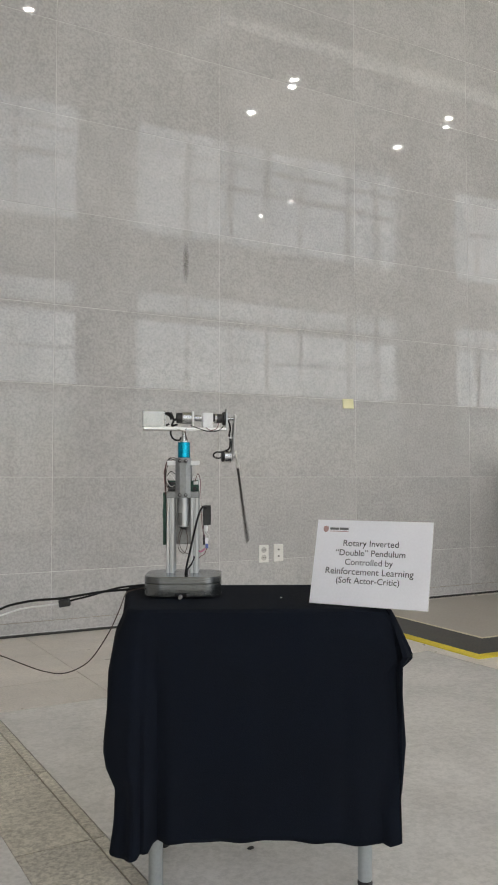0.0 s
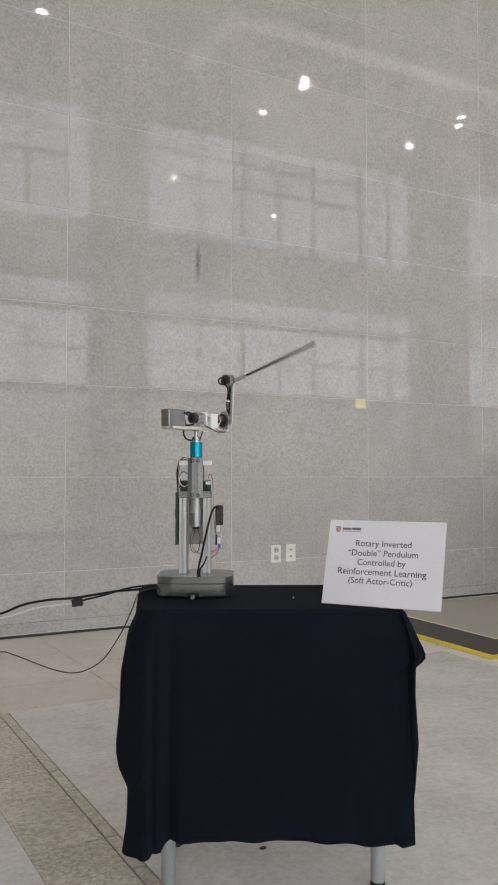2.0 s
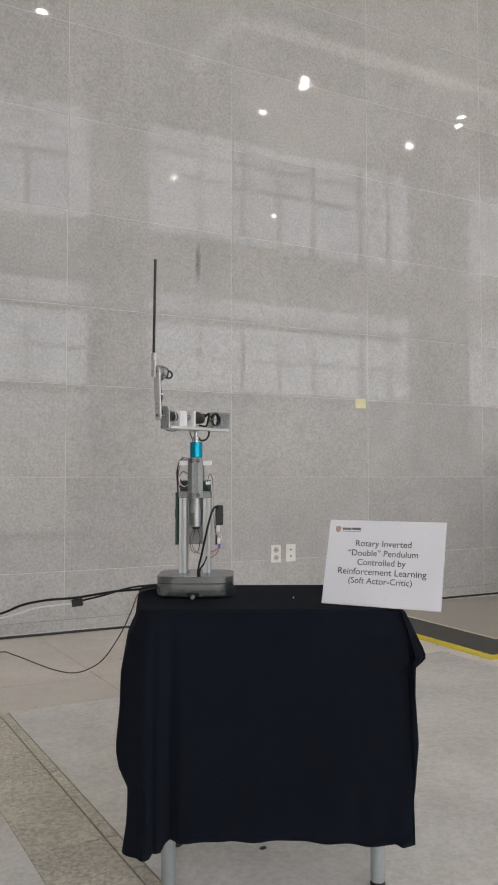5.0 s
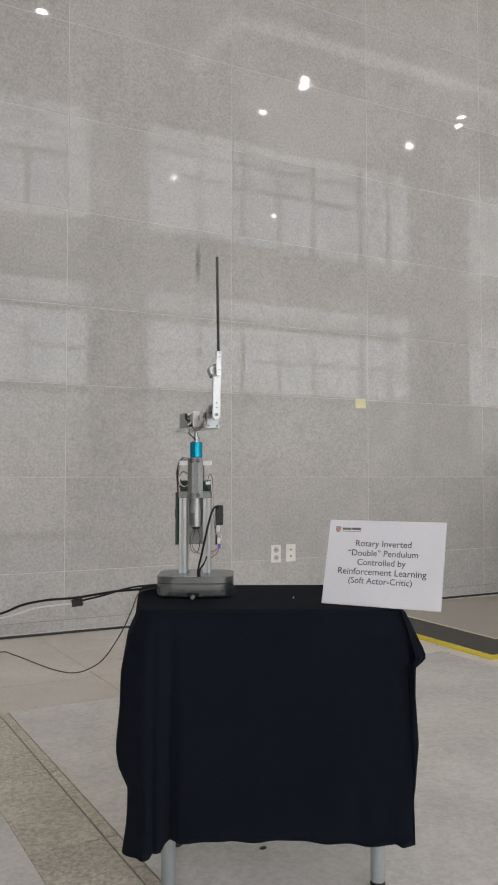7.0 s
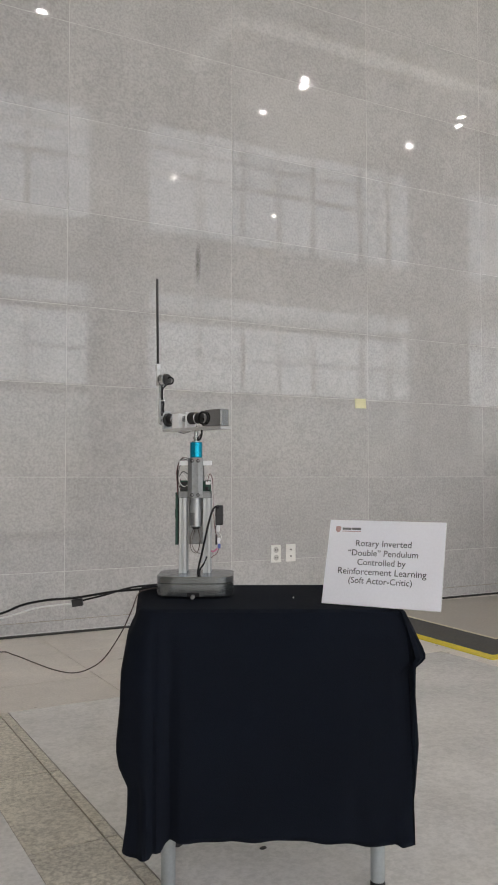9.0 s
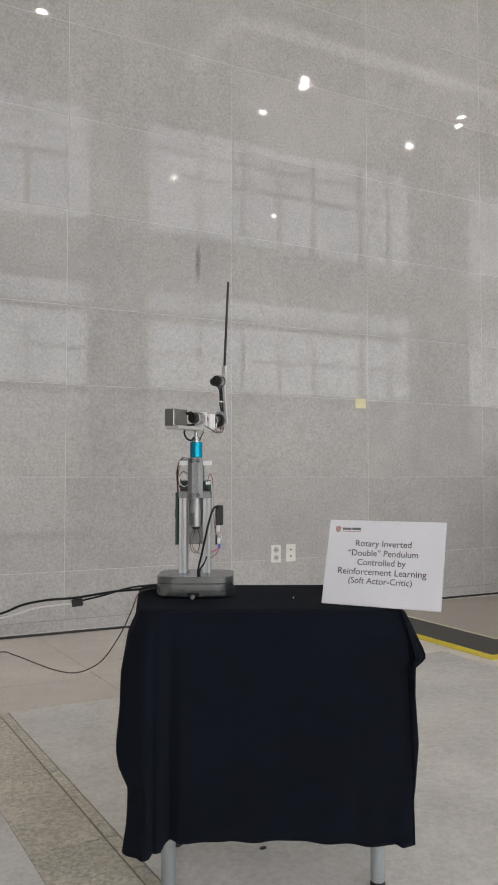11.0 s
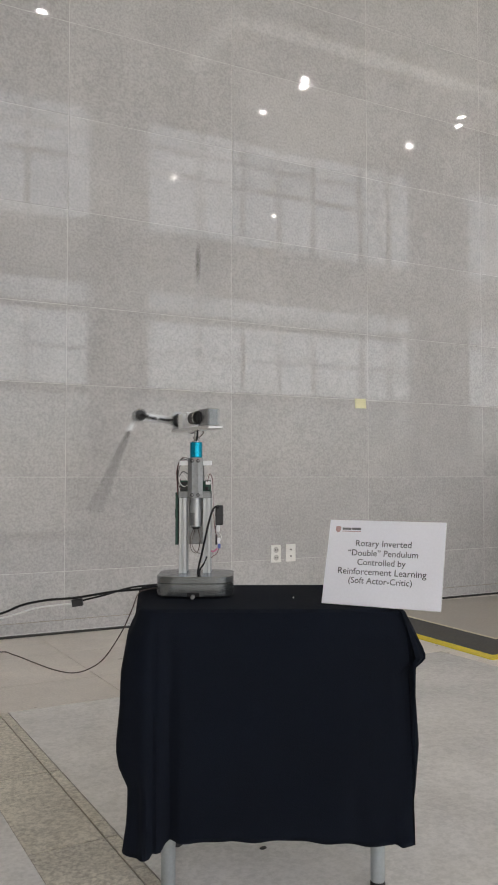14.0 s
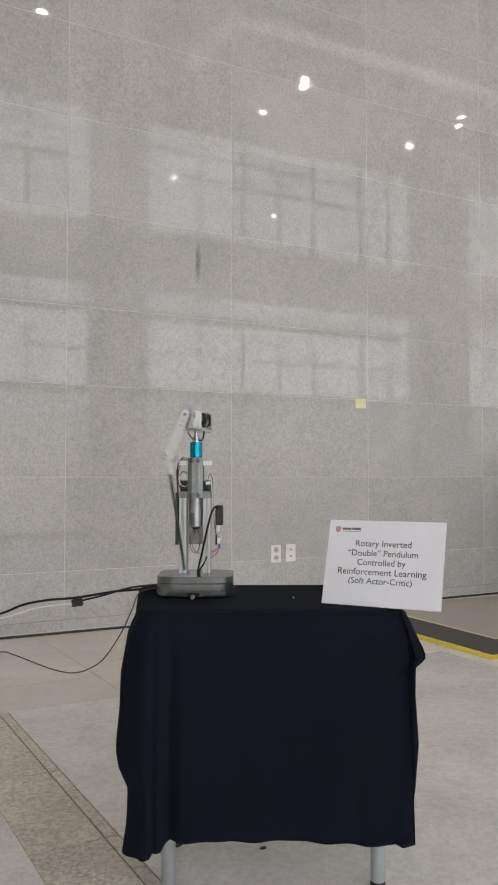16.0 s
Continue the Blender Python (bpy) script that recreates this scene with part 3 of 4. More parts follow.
    wires = (("power_cable", WIRE_BLACK, 0.0027, [(0.060, -0.005, 0.226), (0.050, -0.014, 0.228), (0.040, -0.022, 0.205), (0.030, -0.026, 0.165), (0.018, -0.026, 0.110), (0.010, -0.030, 0.075), (0.006, -0.028, 0.051)]),
             ("power_cable", WIRE_BLACK, 0.0025, [(0.030, -0.018, 0.098), (0.022, -0.020, 0.078), (0.012, -0.028, 0.064), (0.011, -0.028, 0.051)]),
             ("motor_wire", WIRE_BROWN, 0.0009, [(-0.006, -0.012, 0.171), (-0.013, -0.018, 0.150), (-0.012, -0.020, 0.118), (0.004, -0.020, 0.108), (0.012, -0.016, 0.140), (0.006, -0.012, 0.171)]),
             ("motor_wire", WIRE_BROWN, 0.0008, [(-0.002, -0.012, 0.171), (-0.010, -0.018, 0.135), (0.000, -0.022, 0.112), (0.020, -0.020, 0.103)]),
             ("signal_wire", WIRE_BROWN, 0.0011, [(-0.018, -0.010, 0.358), (-0.034, -0.016, 0.362), (-0.046, -0.016, 0.345), (-0.048, -0.014, 0.310), (-0.044, -0.010, 0.280)]),
             ("signal_wire", WIRE_RED, 0.0009, [(-0.020, -0.012, 0.350), (-0.040, -0.018, 0.352), (-0.0515, -0.016, 0.325), (-0.050, -0.014, 0.290), (-0.049, -0.010, 0.262)]),
             ("signal_wire", WIRE_BLACK, 0.0012, [(-0.020, -0.012, 0.354), (-0.038, -0.018, 0.357), (-0.049, -0.016, 0.335), (-0.049, -0.014, 0.300), (-0.047, -0.010, 0.270)]),
             ("signal_wire", WIRE_BROWN, 0.0010, [(-0.022, -0.010, 0.346), (-0.036, -0.020, 0.349), (-0.045, -0.020, 0.328), (-0.047, -0.016, 0.296), (-0.040, -0.010, 0.276)]),
             ("signal_wire", WIRE_WHITE, 0.0009, [(-0.022, -0.012, 0.300), (-0.036, -0.020, 0.318), (-0.044, -0.016, 0.300), (-0.034, -0.010, 0.284), (-0.022, -0.012, 0.288)]),
             ("signal_wire", WIRE_BLACK, 0.0010, [(-0.020, -0.012, 0.316), (-0.034, -0.018, 0.324), (-0.043, -0.016, 0.308), (-0.036, -0.012, 0.290)]),
             ("signal_wire", WIRE_RED, 0.0009, [(0.030, -0.004, 0.296), (0.038, -0.012, 0.318), (0.045, -0.012, 0.300), (0.046, -0.010, 0.250), (0.050, -0.006, 0.180), (0.056, -0.004, 0.150)]),
             ("signal_wire", WIRE_WHITE, 0.0009, [(0.022, -0.004, 0.298), (0.030, -0.012, 0.316), (0.040, -0.014, 0.306), (0.044, -0.012, 0.270), (0.047, -0.008, 0.210)]),
             ("signal_wire", WIRE_WHITE, 0.0012, [(0.060, 0.002, 0.162), (0.068, -0.004, 0.152), (0.066, -0.004, 0.138)]),
             ("signal_wire", WIRE_RED, 0.0010, [(0.062, -0.004, 0.118), (0.056, -0.008, 0.104), (0.046, -0.010, 0.098), (0.041, -0.008, 0.092)]),
             ("signal_wire", WIRE_BLACK, 0.0012, [(0.054, 0.002, 0.180), (0.052, -0.004, 0.168), (0.0545, -0.003, 0.155)]))
    for name, mat, r, pts in wires:
        part(name, tube_bm(pts, r, 6, 6), mat, pendulum, soft=True)


def arm_assembly():
    """The turning arm: channel, counterweight box, shaft encoder, bearing and end disc, along +x."""
    arm = part("arm", box_bm(-0.110, 0.112, -0.021, 0.021, -0.0335, -0.0255, 0.0012), LINK_ALU, pendulum, "horizontal turning arm of satin aluminium")
    part("hub", turned_bm([(-0.0345, 0.0105), (-0.0338, 0.0120)], segments=24), SILVER, arm)
    box = part("counterweight", box_bm(-0.1105, -0.052, -0.0075, 0.0215, -0.0253, 0.0185, 0.001), BOX_ALU, arm, "grey aluminium counterweight box")
    part("end_cap", box_bm(-0.1125, -0.1107, -0.0070, 0.0210, -0.0250, 0.0180, 0.0006), BOX_ALU, box)
    part("side_cheek", box_bm(-0.0518, -0.0495, -0.0060, 0.0200, -0.0253, 0.0150, 0.0005), SILVER, box)
    enc = part("encoder", turned_bm([(-0.0060, 0.0150), (-0.0045, 0.0165), (0.0190, 0.0165), (0.0200, 0.0155)], "x", segments=32), SILVER, arm, "silver and black shaft encoder", soft=True)
    band = [(0.0173 * math.cos(a), 0.0173 * math.sin(a)) for a in (-1.2 + 0.2 * k for k in range(13))]
    band += [(0.0166 * math.cos(a), 0.0166 * math.sin(a)) for a in (1.2 - 0.2 * k for k in range(13))]
    part("encoder_label", prism_bm(band, -0.0042, 0.0186, "x"), BLACK_PLASTIC, enc, "black wrap label", soft=True)
    part("encoder_cap", turned_bm([(-0.0215, 0.0110), (-0.0195, 0.0140), (-0.0062, 0.0150)], "x", segments=28), BLACK_PLASTIC, enc, soft=True)
    part("encoder_bracket", box_bm(0.0202, 0.0250, -0.0185, 0.0185, -0.0253, 0.0170, 0.001), WHITE_PRINT, arm)
    part("shaft", turned_bm([(0.0252, 0.0050), (0.0300, 0.0050), (0.0302, 0.0085), (0.0470, 0.0085), (0.0472, 0.0045), (0.0500, 0.0045)], "x", segments=24), SILVER, arm, soft=True)
    part("bearing_block", box_bm(0.0502, 0.0780, -0.0100, 0.0165, -0.0253, 0.0150, 0.0012), WHITE_PRINT, arm, "white bearing block")
    part("slip_ring", turned_bm([(0.0782, 0.0100), (0.0790, 0.0125), (0.1035, 0.0125), (0.1040, 0.0110)], "x", segments=28), BLACK_PLASTIC, arm, "black slip ring", soft=True)
    part("ring_collar", turned_bm([(0.0830, 0.0127), (0.0836, 0.0132), (0.0884, 0.0132), (0.0890, 0.0127)], "x", segments=28), SILVER, arm, soft=True)
    disc = part("end_plate", prism_bm([(-0.0165, -0.0335), (0.0165, -0.0335), (0.0165, 0.0140), (0.0095, 0.0255), (-0.0095, 0.0255), (-0.0165, 0.0140)], 0.1122, 0.1165, "x", bevel=0.0008), BRUSHED, arm, "end plate with cut corners")
    part("disc_recess", turned_bm([(0.1045, 0.0165), (0.1060, 0.0185), (0.1120, 0.0190)], "x", segments=28), BLACK_PLASTIC, disc, soft=True)
    for a in range(5):
        c, s = math.cos(1.26 * a), math.sin(1.26 * a)
        part("screw", turned_bm([(0.1165, 0.0021), (0.1180, 0.0018)], "x", (0, 0.0115 * c, 0.0115 * s), 10), GUNMETAL, disc)
    for y in (-0.012, 0.012):
        part("screw", turned_bm([(0.1165, 0.0021), (0.1180, 0.0018)], "x", (0, y, -0.0270), 10), BLACK_PLASTIC, disc)
    part("joint_shaft", turned_bm([(0.1167, 0.0060), (0.1230, 0.0060), (0.1235, 0.0045), (0.1360, 0.0045)], "x", segments=20), SILVER, arm, soft=True)
    for name, mat, r, pts in (
            ("arm_cable", WIRE_BLACK, 0.0030, [(-0.0520, -0.010, 0.010), (-0.0420, -0.014, 0.012), (-0.0330, -0.016, 0.000), (-0.0260, -0.010, -0.006), (-0.0190, -0.004, 0.000)]),
            ("arm_cable", WIRE_BLACK, 0.0028, [(-0.0400, -0.006, 0.006), (-0.0340, 0.014, 0.014), (-0.0270, 0.018, -0.004), (-0.0320, 0.006, -0.020), (-0.0200, -0.010, -0.018)]),
            ("arm_cable", WIRE_BLACK, 0.0026, [(-0.0340, 0.014, -0.032), (-0.0345, 0.014, -0.044), (-0.0260, 0.011, -0.057), (-0.0120, 0.006, -0.0600), (-0.0085, 0.002, -0.052)]),
            ("arm_cable", WIRE_BROWN, 0.0016, [(0.0040, -0.020, -0.030), (0.0010, -0.022, -0.040), (0.0050, -0.012, -0.052), (0.0080, -0.006, -0.060)]),
            ("arm_cable", WIRE_BLACK, 0.0026, [(-0.0500 + 0.0165 * math.cos(0.55 * k), 0.0245 + 0.001 * k / 10, -0.003 + 0.0155 * math.sin(0.55 * k)) for k in range(11)]),
            ("arm_wire", WIRE_WHITE, 0.0014, [(-0.0200, -0.022, -0.030), (0.0060, -0.024, -0.036), (0.0300, -0.023, -0.034), (0.0520, -0.0225, -0.028), (0.0700, -0.018, -0.020), (0.0800, -0.012, -0.010)]),
            ("arm_wire", WIRE_BLACK, 0.0012, [(0.0150, -0.018, -0.020), (0.0400, -0.0235, -0.030), (0.0660, -0.023, -0.037), (0.0900, -0.0235, -0.034), (0.1040, -0.020, -0.0225)]),
            ("arm_wire", WIRE_RED, 0.0010, [(0.0560, -0.0225, -0.026), (0.0700, -0.0240, -0.034), (0.0860, -0.0225, -0.028), (0.0930, -0.014, -0.012)])):
        part(name, tube_bm(pts, r, 7, 6), mat, arm, soft=True)
    return arm


def upper_link():
    """First swinging link: a flat bar with the elbow encoder on its inner face. It hangs about x, upright along +z."""
    bar = [(0.0105 * math.cos(a), 0.0105 * math.sin(a) - 0.002) for a in (math.pi + math.pi * k / 10 for k in range(11))]
    bar += [(0.0105 * math.cos(a), LINK + 0.0015 + 0.0105 * math.sin(a)) for a in (math.pi * k / 10 for k in range(11))]
    link = part("upper_link", prism_bm(bar, -0.0028, 0.0028, "x", bevel=0.0006), LINK_ALU, pendulum, "flat white aluminium pendulum bar", soft=True)
    part("link_hub", turned_bm([(0.0029, 0.0042), (0.0055, 0.0038)], "x", segments=20), GUNMETAL, link, soft=True)
    elbow = part("elbow_encoder", turned_bm([(-0.0225, 0.0158), (-0.0218, 0.0168), (-0.0095, 0.0168), (-0.0092, 0.0150), (-0.0070, 0.0150), (-0.0067, 0.0168), (-0.0032, 0.0168), (-0.0030, 0.0158)], "x", (0, 0, LINK), 30), SILVER, link, "silver elbow encoder", soft=True)
    part("elbow_cap", turned_bm([(-0.0300, 0.0125), (-0.0286, 0.0150), (-0.0227, 0.0154)], "x", (0, 0, LINK), 28), BLACK_PLASTIC, elbow, soft=True)
    part("elbow_shaft", turned_bm([(0.0030, 0.0040), (0.0100, 0.0040)], "x", (0, 0, LINK), 16), SILVER, link, soft=True)
    for z in (0.018, 0.030):
        part("bolt", turned_bm([(0.0029, 0.0020), (0.0042, 0.0017)], "x", (0, 0, z), 10), GUNMETAL, link)
    part("cable_loop", tube_bm([(-0.0290, 0.000, LINK + 0.003), (-0.0390, 0.001, LINK + 0.0055), (-0.0500, 0.002, LINK + 0.0010), (-0.0520, 0.002, LINK - 0.0070),
                                (-0.0440, 0.001, LINK - 0.0135), (-0.0320, 0.000, LINK - 0.0130), (-0.0220, 0.000, LINK - 0.0150)], 0.0023, 8, 6), WIRE_BLACK, link, "black cable loop", soft=True)
    part("link_cable", tube_bm([(-0.0220, 0.000, LINK - 0.0150), (-0.0095, 0.002, LINK - 0.026), (-0.0085, 0.003, 0.066), (-0.0125, 0.002, 0.048), (-0.0105, 0.001, 0.030),
                                (-0.0150, -0.002, 0.012), (-0.0200, -0.006, 0.004)], 0.0023, 8, 6), WIRE_BLACK, link, soft=True)
    cover = part("link_cover", box_bm(-0.0048, -0.0030, -0.0030, 0.0034, 0.013, LINK - 0.017, 0.0006), BLACK_PLASTIC, link, "black strip along the inner face")
    for z in (0.022, 0.046, 0.070):
        part("screw", turned_bm([(-0.0068, 0.0018), (-0.0053, 0.0022)], "x", (0, 0.0015, z), 10), SILVER, cover)
    part("cable_tie", box_bm(-0.0150, -0.0028, -0.0020, 0.0050, 0.054, 0.0575, 0.0005), WHITE_PRINT, link)
    return link


def lower_rod():
    """Second swinging link: a small clamp plate with a dark rod, upright along +z."""
    rod = part("pendulum_rod", turned_bm([(0.0305, 0.0030), (0.0315, 0.0036), (ROD - 0.001, 0.0036), (ROD, 0.0028)], segments=18), CARBON, pendulum, "slim dark carbon rod", soft=True)
    clamp = part("rod_clamp", prism_bm(rounded(0.0068, 0.031, 0.003, cy=0.0155, steps=4), -0.0022, 0.0022, "x", bevel=0.0005), LINK_ALU, rod, "white rod clamp", soft=True)
    part("clamp_block", box_bm(-0.0048, 0.0048, -0.0066, 0.0066, 0.0285, 0.0470, 0.001), LINK_ALU, rod)
    for z in (0.0, 0.033, 0.042):
        part("screw", turned_bm([(0.0022 if z < 0.01 else 0.0048, 0.0018), (0.0040 if z < 0.01 else 0.0060, 0.0015)], "x", (0, 0, z), 10), GUNMETAL, rod)
    return rod


pendulum_stand()
ARM, UPPER_LINK, LOWER_ROD = arm_assembly(), upper_link(), lower_rod()


# ---- the sign ----
def text_mesh(words, width):
    """Flat lettering, as a mesh of the given width about its middle."""
    curve = bpy.data.curves.new("lettering", "FONT")
    curve.body, curve.align_x, curve.offset, curve.resolution_u = words, "CENTER", 0.002, 3
    ob = new("lettering", curve)
    me = bpy.data.meshes.new_from_object(ob.evaluated_get(bpy.context.evaluated_depsgraph_get()))
    bpy.data.objects.remove(ob)
    bpy.data.curves.remove(curve)
    xs = [v.co.x for v in me.vertices]
    k, mid = width / (max(xs) - min(xs)), (max(xs) + min(xs)) / 2
    for v in me.vertices:
        v.co = Vector(((v.co.x - mid) * k, 0, v.co.y * k))
    return me


def sign():
    """A sheet of white foam board, printed, leaning back on a prop."""
    W, H = 0.292, 0.210
    board = thing("sign", box_bm(-W / 2, W / 2, 0.0, 0.0055, 0.0, H, 0.0006), FOAM, "white printed foam-board sign propped up on the black cloth", "sign",
                  pose(-0.219, -3.608, TOP + 0.0035, -18, 0, 0))
    board.matrix_world = pose(-0.219, -3.608, TOP + 0.0042, 0, 0, -55) @ pose(0, 0, 0, -18, 0, 0)
    part("paper", box_bm(-W / 2 + 0.0006, W / 2 - 0.0006, -0.0006, -0.0001, 0.0006, H - 0.0006), PAPER, board, "white printed sheet")
    for words, width, cx, row in (("Rotary Inverted", 0.139, 0.490, 0.311), ("\u201cDouble\u201d Pendulum", 0.1745, 0.490, 0.424), ("Controlled by", 0.120, 0.486, 0.532),
                                  ("Reinforcement Learning", 0.2190, 0.493, 0.643), ("(Soft Actor-Critic)", 0.157, 0.487, 0.745)):
        me = text_mesh(words, width)
        me.materials.append(INK)
        ob = new("text_line", me)
        ob.parent = board
        ob.location = (W * (cx - 0.5), -0.0010, H * (1 - row))
    crest = [(-0.0065, 0.006), (-0.0065, -0.002), (-0.004, -0.0065), (0, -0.0085), (0.004, -0.0065), (0.0065, -0.002), (0.0065, 0.006), (0.0, 0.0078)]
    ox, oz = -0.1220, 0.1860
    part("emblem", prism_bm([(ox + a, oz + b) for a, b in crest], -0.0012, -0.0007, "y"), CREST, board, "small red shield emblem")
    bars = [(ox + 0.011, ox + 0.034, oz - 0.0015, oz + 0.0040, GUNMETAL), (ox + 0.036, ox + 0.059, oz - 0.0015, oz + 0.0045, GUNMETAL), (ox + 0.011, ox + 0.059, oz - 0.0058, oz - 0.0042, CREST)]
    for a, c, lo, hi, mat in bars:
        part("print_bar", box_bm(a, c, -0.0012, -0.0007, lo, hi), mat, board)
    prop = bmesh.new()
    add_box(prop, -0.02, 0.02, 0.0058, 0.0098, 0.012, 0.15)
    bmesh.ops.rotate(prop, verts=prop.verts[:], cent=(0, 0.0058, 0.15), matrix=Matrix.Rotation(radians(38), 3, "X"))
    part("prop", prop, FOAM, board)


sign()

# ---- cables running off the table ----
power = thing("power_cable", tube_bm([(-0.470, -3.060, 0.699), (-0.560, -3.065, 0.6975), (-0.616, -3.075, 0.6970), (-0.684, -3.040, 0.690), (-0.771, -2.994, 0.674), (-0.840, -2.960, 0.668),
                                      (-0.900, -2.930, 0.655), (-0.957, -2.898, 0.630), (-1.06, -2.86, 0.615), (-1.25, -2.80, 0.47), (-1.45, -2.72, 0.16), (-1.62, -2.66, 0.008), (-2.2, -2.5, 0.006)], 0.0033, 8, 8),
              WIRE_BLACK, "thick black power cable hanging from the table", "cable", soft=True)
adapter = thing("adapter_cable", tube_bm([(-0.560, -3.068, 0.706), (-0.640, -3.056, 0.700), (-0.700, -3.026, 0.681), (-0.745, -3.005, 0.669), (-0.760, -2.998, 0.664)], 0.0026, 8, 8), WIRE_BLACK,
                "black adapter cable with a square plug and a white lead", "cable", soft=True)
plug = part("plug", box_bm(-0.0145, 0.0145, -0.008, 0.008, -0.0098, 0.0098, 0.002, 2), BLACK_PLASTIC, adapter, "square black plug")
plug.matrix_world = pose(-0.768, -2.996, 0.661, 0, -8, TURN)
part("white_lead", tube_bm([(-0.780, -2.990, 0.658), (-0.810, -2.976, 0.655), (-0.873, -2.943, 0.645), (-0.953, -2.900, 0.619), (-1.10, -2.83, 0.60), (-1.30, -2.76, 0.44), (-1.50, -2.68, 0.12), (-1.66, -2.62, 0.006), (-2.2, -2.42, 0.005)], 0.0024, 8, 8), WIRE_WHITE, adapter, "white lead", soft=True)
thing("thin_wire", tube_bm([(-0.560, -3.075, 0.6990), (-0.615, -3.100, 0.6975), (-0.640, -3.118, 0.690), (-0.655, -3.114, 0.650), (-0.679, -3.101, 0.591), (-0.718, -3.081, 0.525), (-0.752, -3.063, 0.497), (-0.790, -3.043, 0.485),
                            (-0.835, -3.020, 0.493), (-0.883, -2.994, 0.512), (-0.930, -2.969, 0.532), (-0.970, -2.948, 0.538), (-1.10, -2.88, 0.50), (-1.32, -2.80, 0.33), (-1.55, -2.72, 0.06), (-1.70, -2.68, 0.004), (-2.1, -2.6, 0.004)], 0.0016, 7, 8),
      WIRE_BROWN, "thin dark brown wire sagging from the table", "wire", soft=True)


# ---- small spotlights hanging before the tall windows ----
def pendant_spot(x, z):
    spot = holder("pendant_spotlight", pose(x, WIN_Y + 0.13, z), "small white pendant spotlight hanging before the windows, switched on", "spotlight", "pendant spotlights")
    part("housing", turned_bm([(0.004, 0.044), (0.05, 0.044), (0.075, 0.030)], segments=20), WHITE_TRIM, spot, soft=True)
    part("lens", turned_bm([(-0.010, 0.030), (0.0035, 0.042)], segments=20), SPOT_GLOW, spot, "glowing lens")
    part("stem", turned_bm([(0.0752, 0.006), (CEIL - z, 0.006)], segments=8), WHITE_TRIM, spot)


for sx, sz in ((3.967, 6.231), (6.616, 6.257), (5.971, 5.874)):
    pendant_spot(sx, sz)


# ---- small things on the wall and floor ----
def outlet(x0, x1, z0, z1, paired):
    cx, cz = (x0 + x1) / 2, (z0 + z1) / 2
    plate = thing("wall_outlet", prism_bm(rounded((x1 - x0) / 2, (z1 - z0) / 2, 0.006, steps=4), -0.009, 0.0, "y", bevel=0.002), IVORY,
                  "ivory double power outlet on the granite wall" if paired else "ivory data outlet on the granite wall", "power outlet",
                  pose(cx, -0.0005, cz), soft=True, group="outlets on the granite wall")
    if paired:
        for dz in (-0.028, 0.028):
            cup = part("socket", turned_bm([(-0.0105, 0.021), (-0.0088, 0.0215)], "y", (0, 0, dz), 26), CUP, plate, "round recessed socket")
            for dx in (-0.008, 0.008):
                part("contact", turned_bm([(-0.0112, 0.0042), (-0.0104, 0.0042)], "y", (dx, 0, dz), 10), BLACK_PLASTIC, cup)
    else:
        for dz in (-0.024, 0.024):
            part("jack", box_bm(-0.007, 0.007, -0.0106, -0.0088, dz - 0.006, dz + 0.006), SOCKET, plate, "small square jack")


outlet(1.519, 1.600, 0.372, 0.500, True)
outlet(1.643, 1.726, 0.374, 0.502, False)

def wall_stain():
    """A faint dark run of dirt down the stone, fading out at its edges."""
    m = bpy.data.materials.new("dark_dirt_run")
    m.use_nodes = True
    nt = m.node_tree
    b = nt.nodes["Principled BSDF"]
    b.inputs["Base Color"].default_value, b.inputs["Roughness"].default_value = (0.16, 0.15, 0.14, 1), 0.06
    co, spread, n, mul = (nt.nodes.new(k) for k in ("ShaderNodeTexCoord", "ShaderNodeMapRange", "ShaderNodeTexNoise", "ShaderNodeMath"))
    length, mp = nt.nodes.new("ShaderNodeVectorMath"), nt.nodes.new("ShaderNodeMapping")
    mp.inputs["Scale"].default_value = (36.0, 0.0, 6.0)
    length.operation, mul.operation = "LENGTH", "MULTIPLY"
    n.inputs["Scale"].default_value = 60.0
    nt.links.new(co.outputs["Object"], mp.inputs["Vector"])
    nt.links.new(co.outputs["Object"], n.inputs["Vector"])
    nt.links.new(mp.outputs[0], length.inputs[0])
    nt.links.new(length.outputs["Value"], spread.inputs["Value"])
    for key, v in (("From Min", 0.25), ("From Max", 1.0), ("To Min", 0.45), ("To Max", 0.0)):
        spread.inputs[key].default_value = v
    nt.links.new(spread.outputs[0], mul.inputs[0])
    nt.links.new(n.outputs["Fac"], mul.inputs[1])
    nt.links.new(mul.outputs[0], b.inputs["Alpha"])
    run = [(0.030 * math.cos(a), 0.175 * math.sin(a)) for a in (2 * math.pi * k / 24 for k in range(24))]
    stain = thing("wall_stain", prism_bm(run, -0.0008, 0.0, "y"), m, "faint dark vertical dirt run on the granite wall", "stain", pose(0.932, -0.0004, 2.51))
    stain.visible_shadow = False


wall_stain()

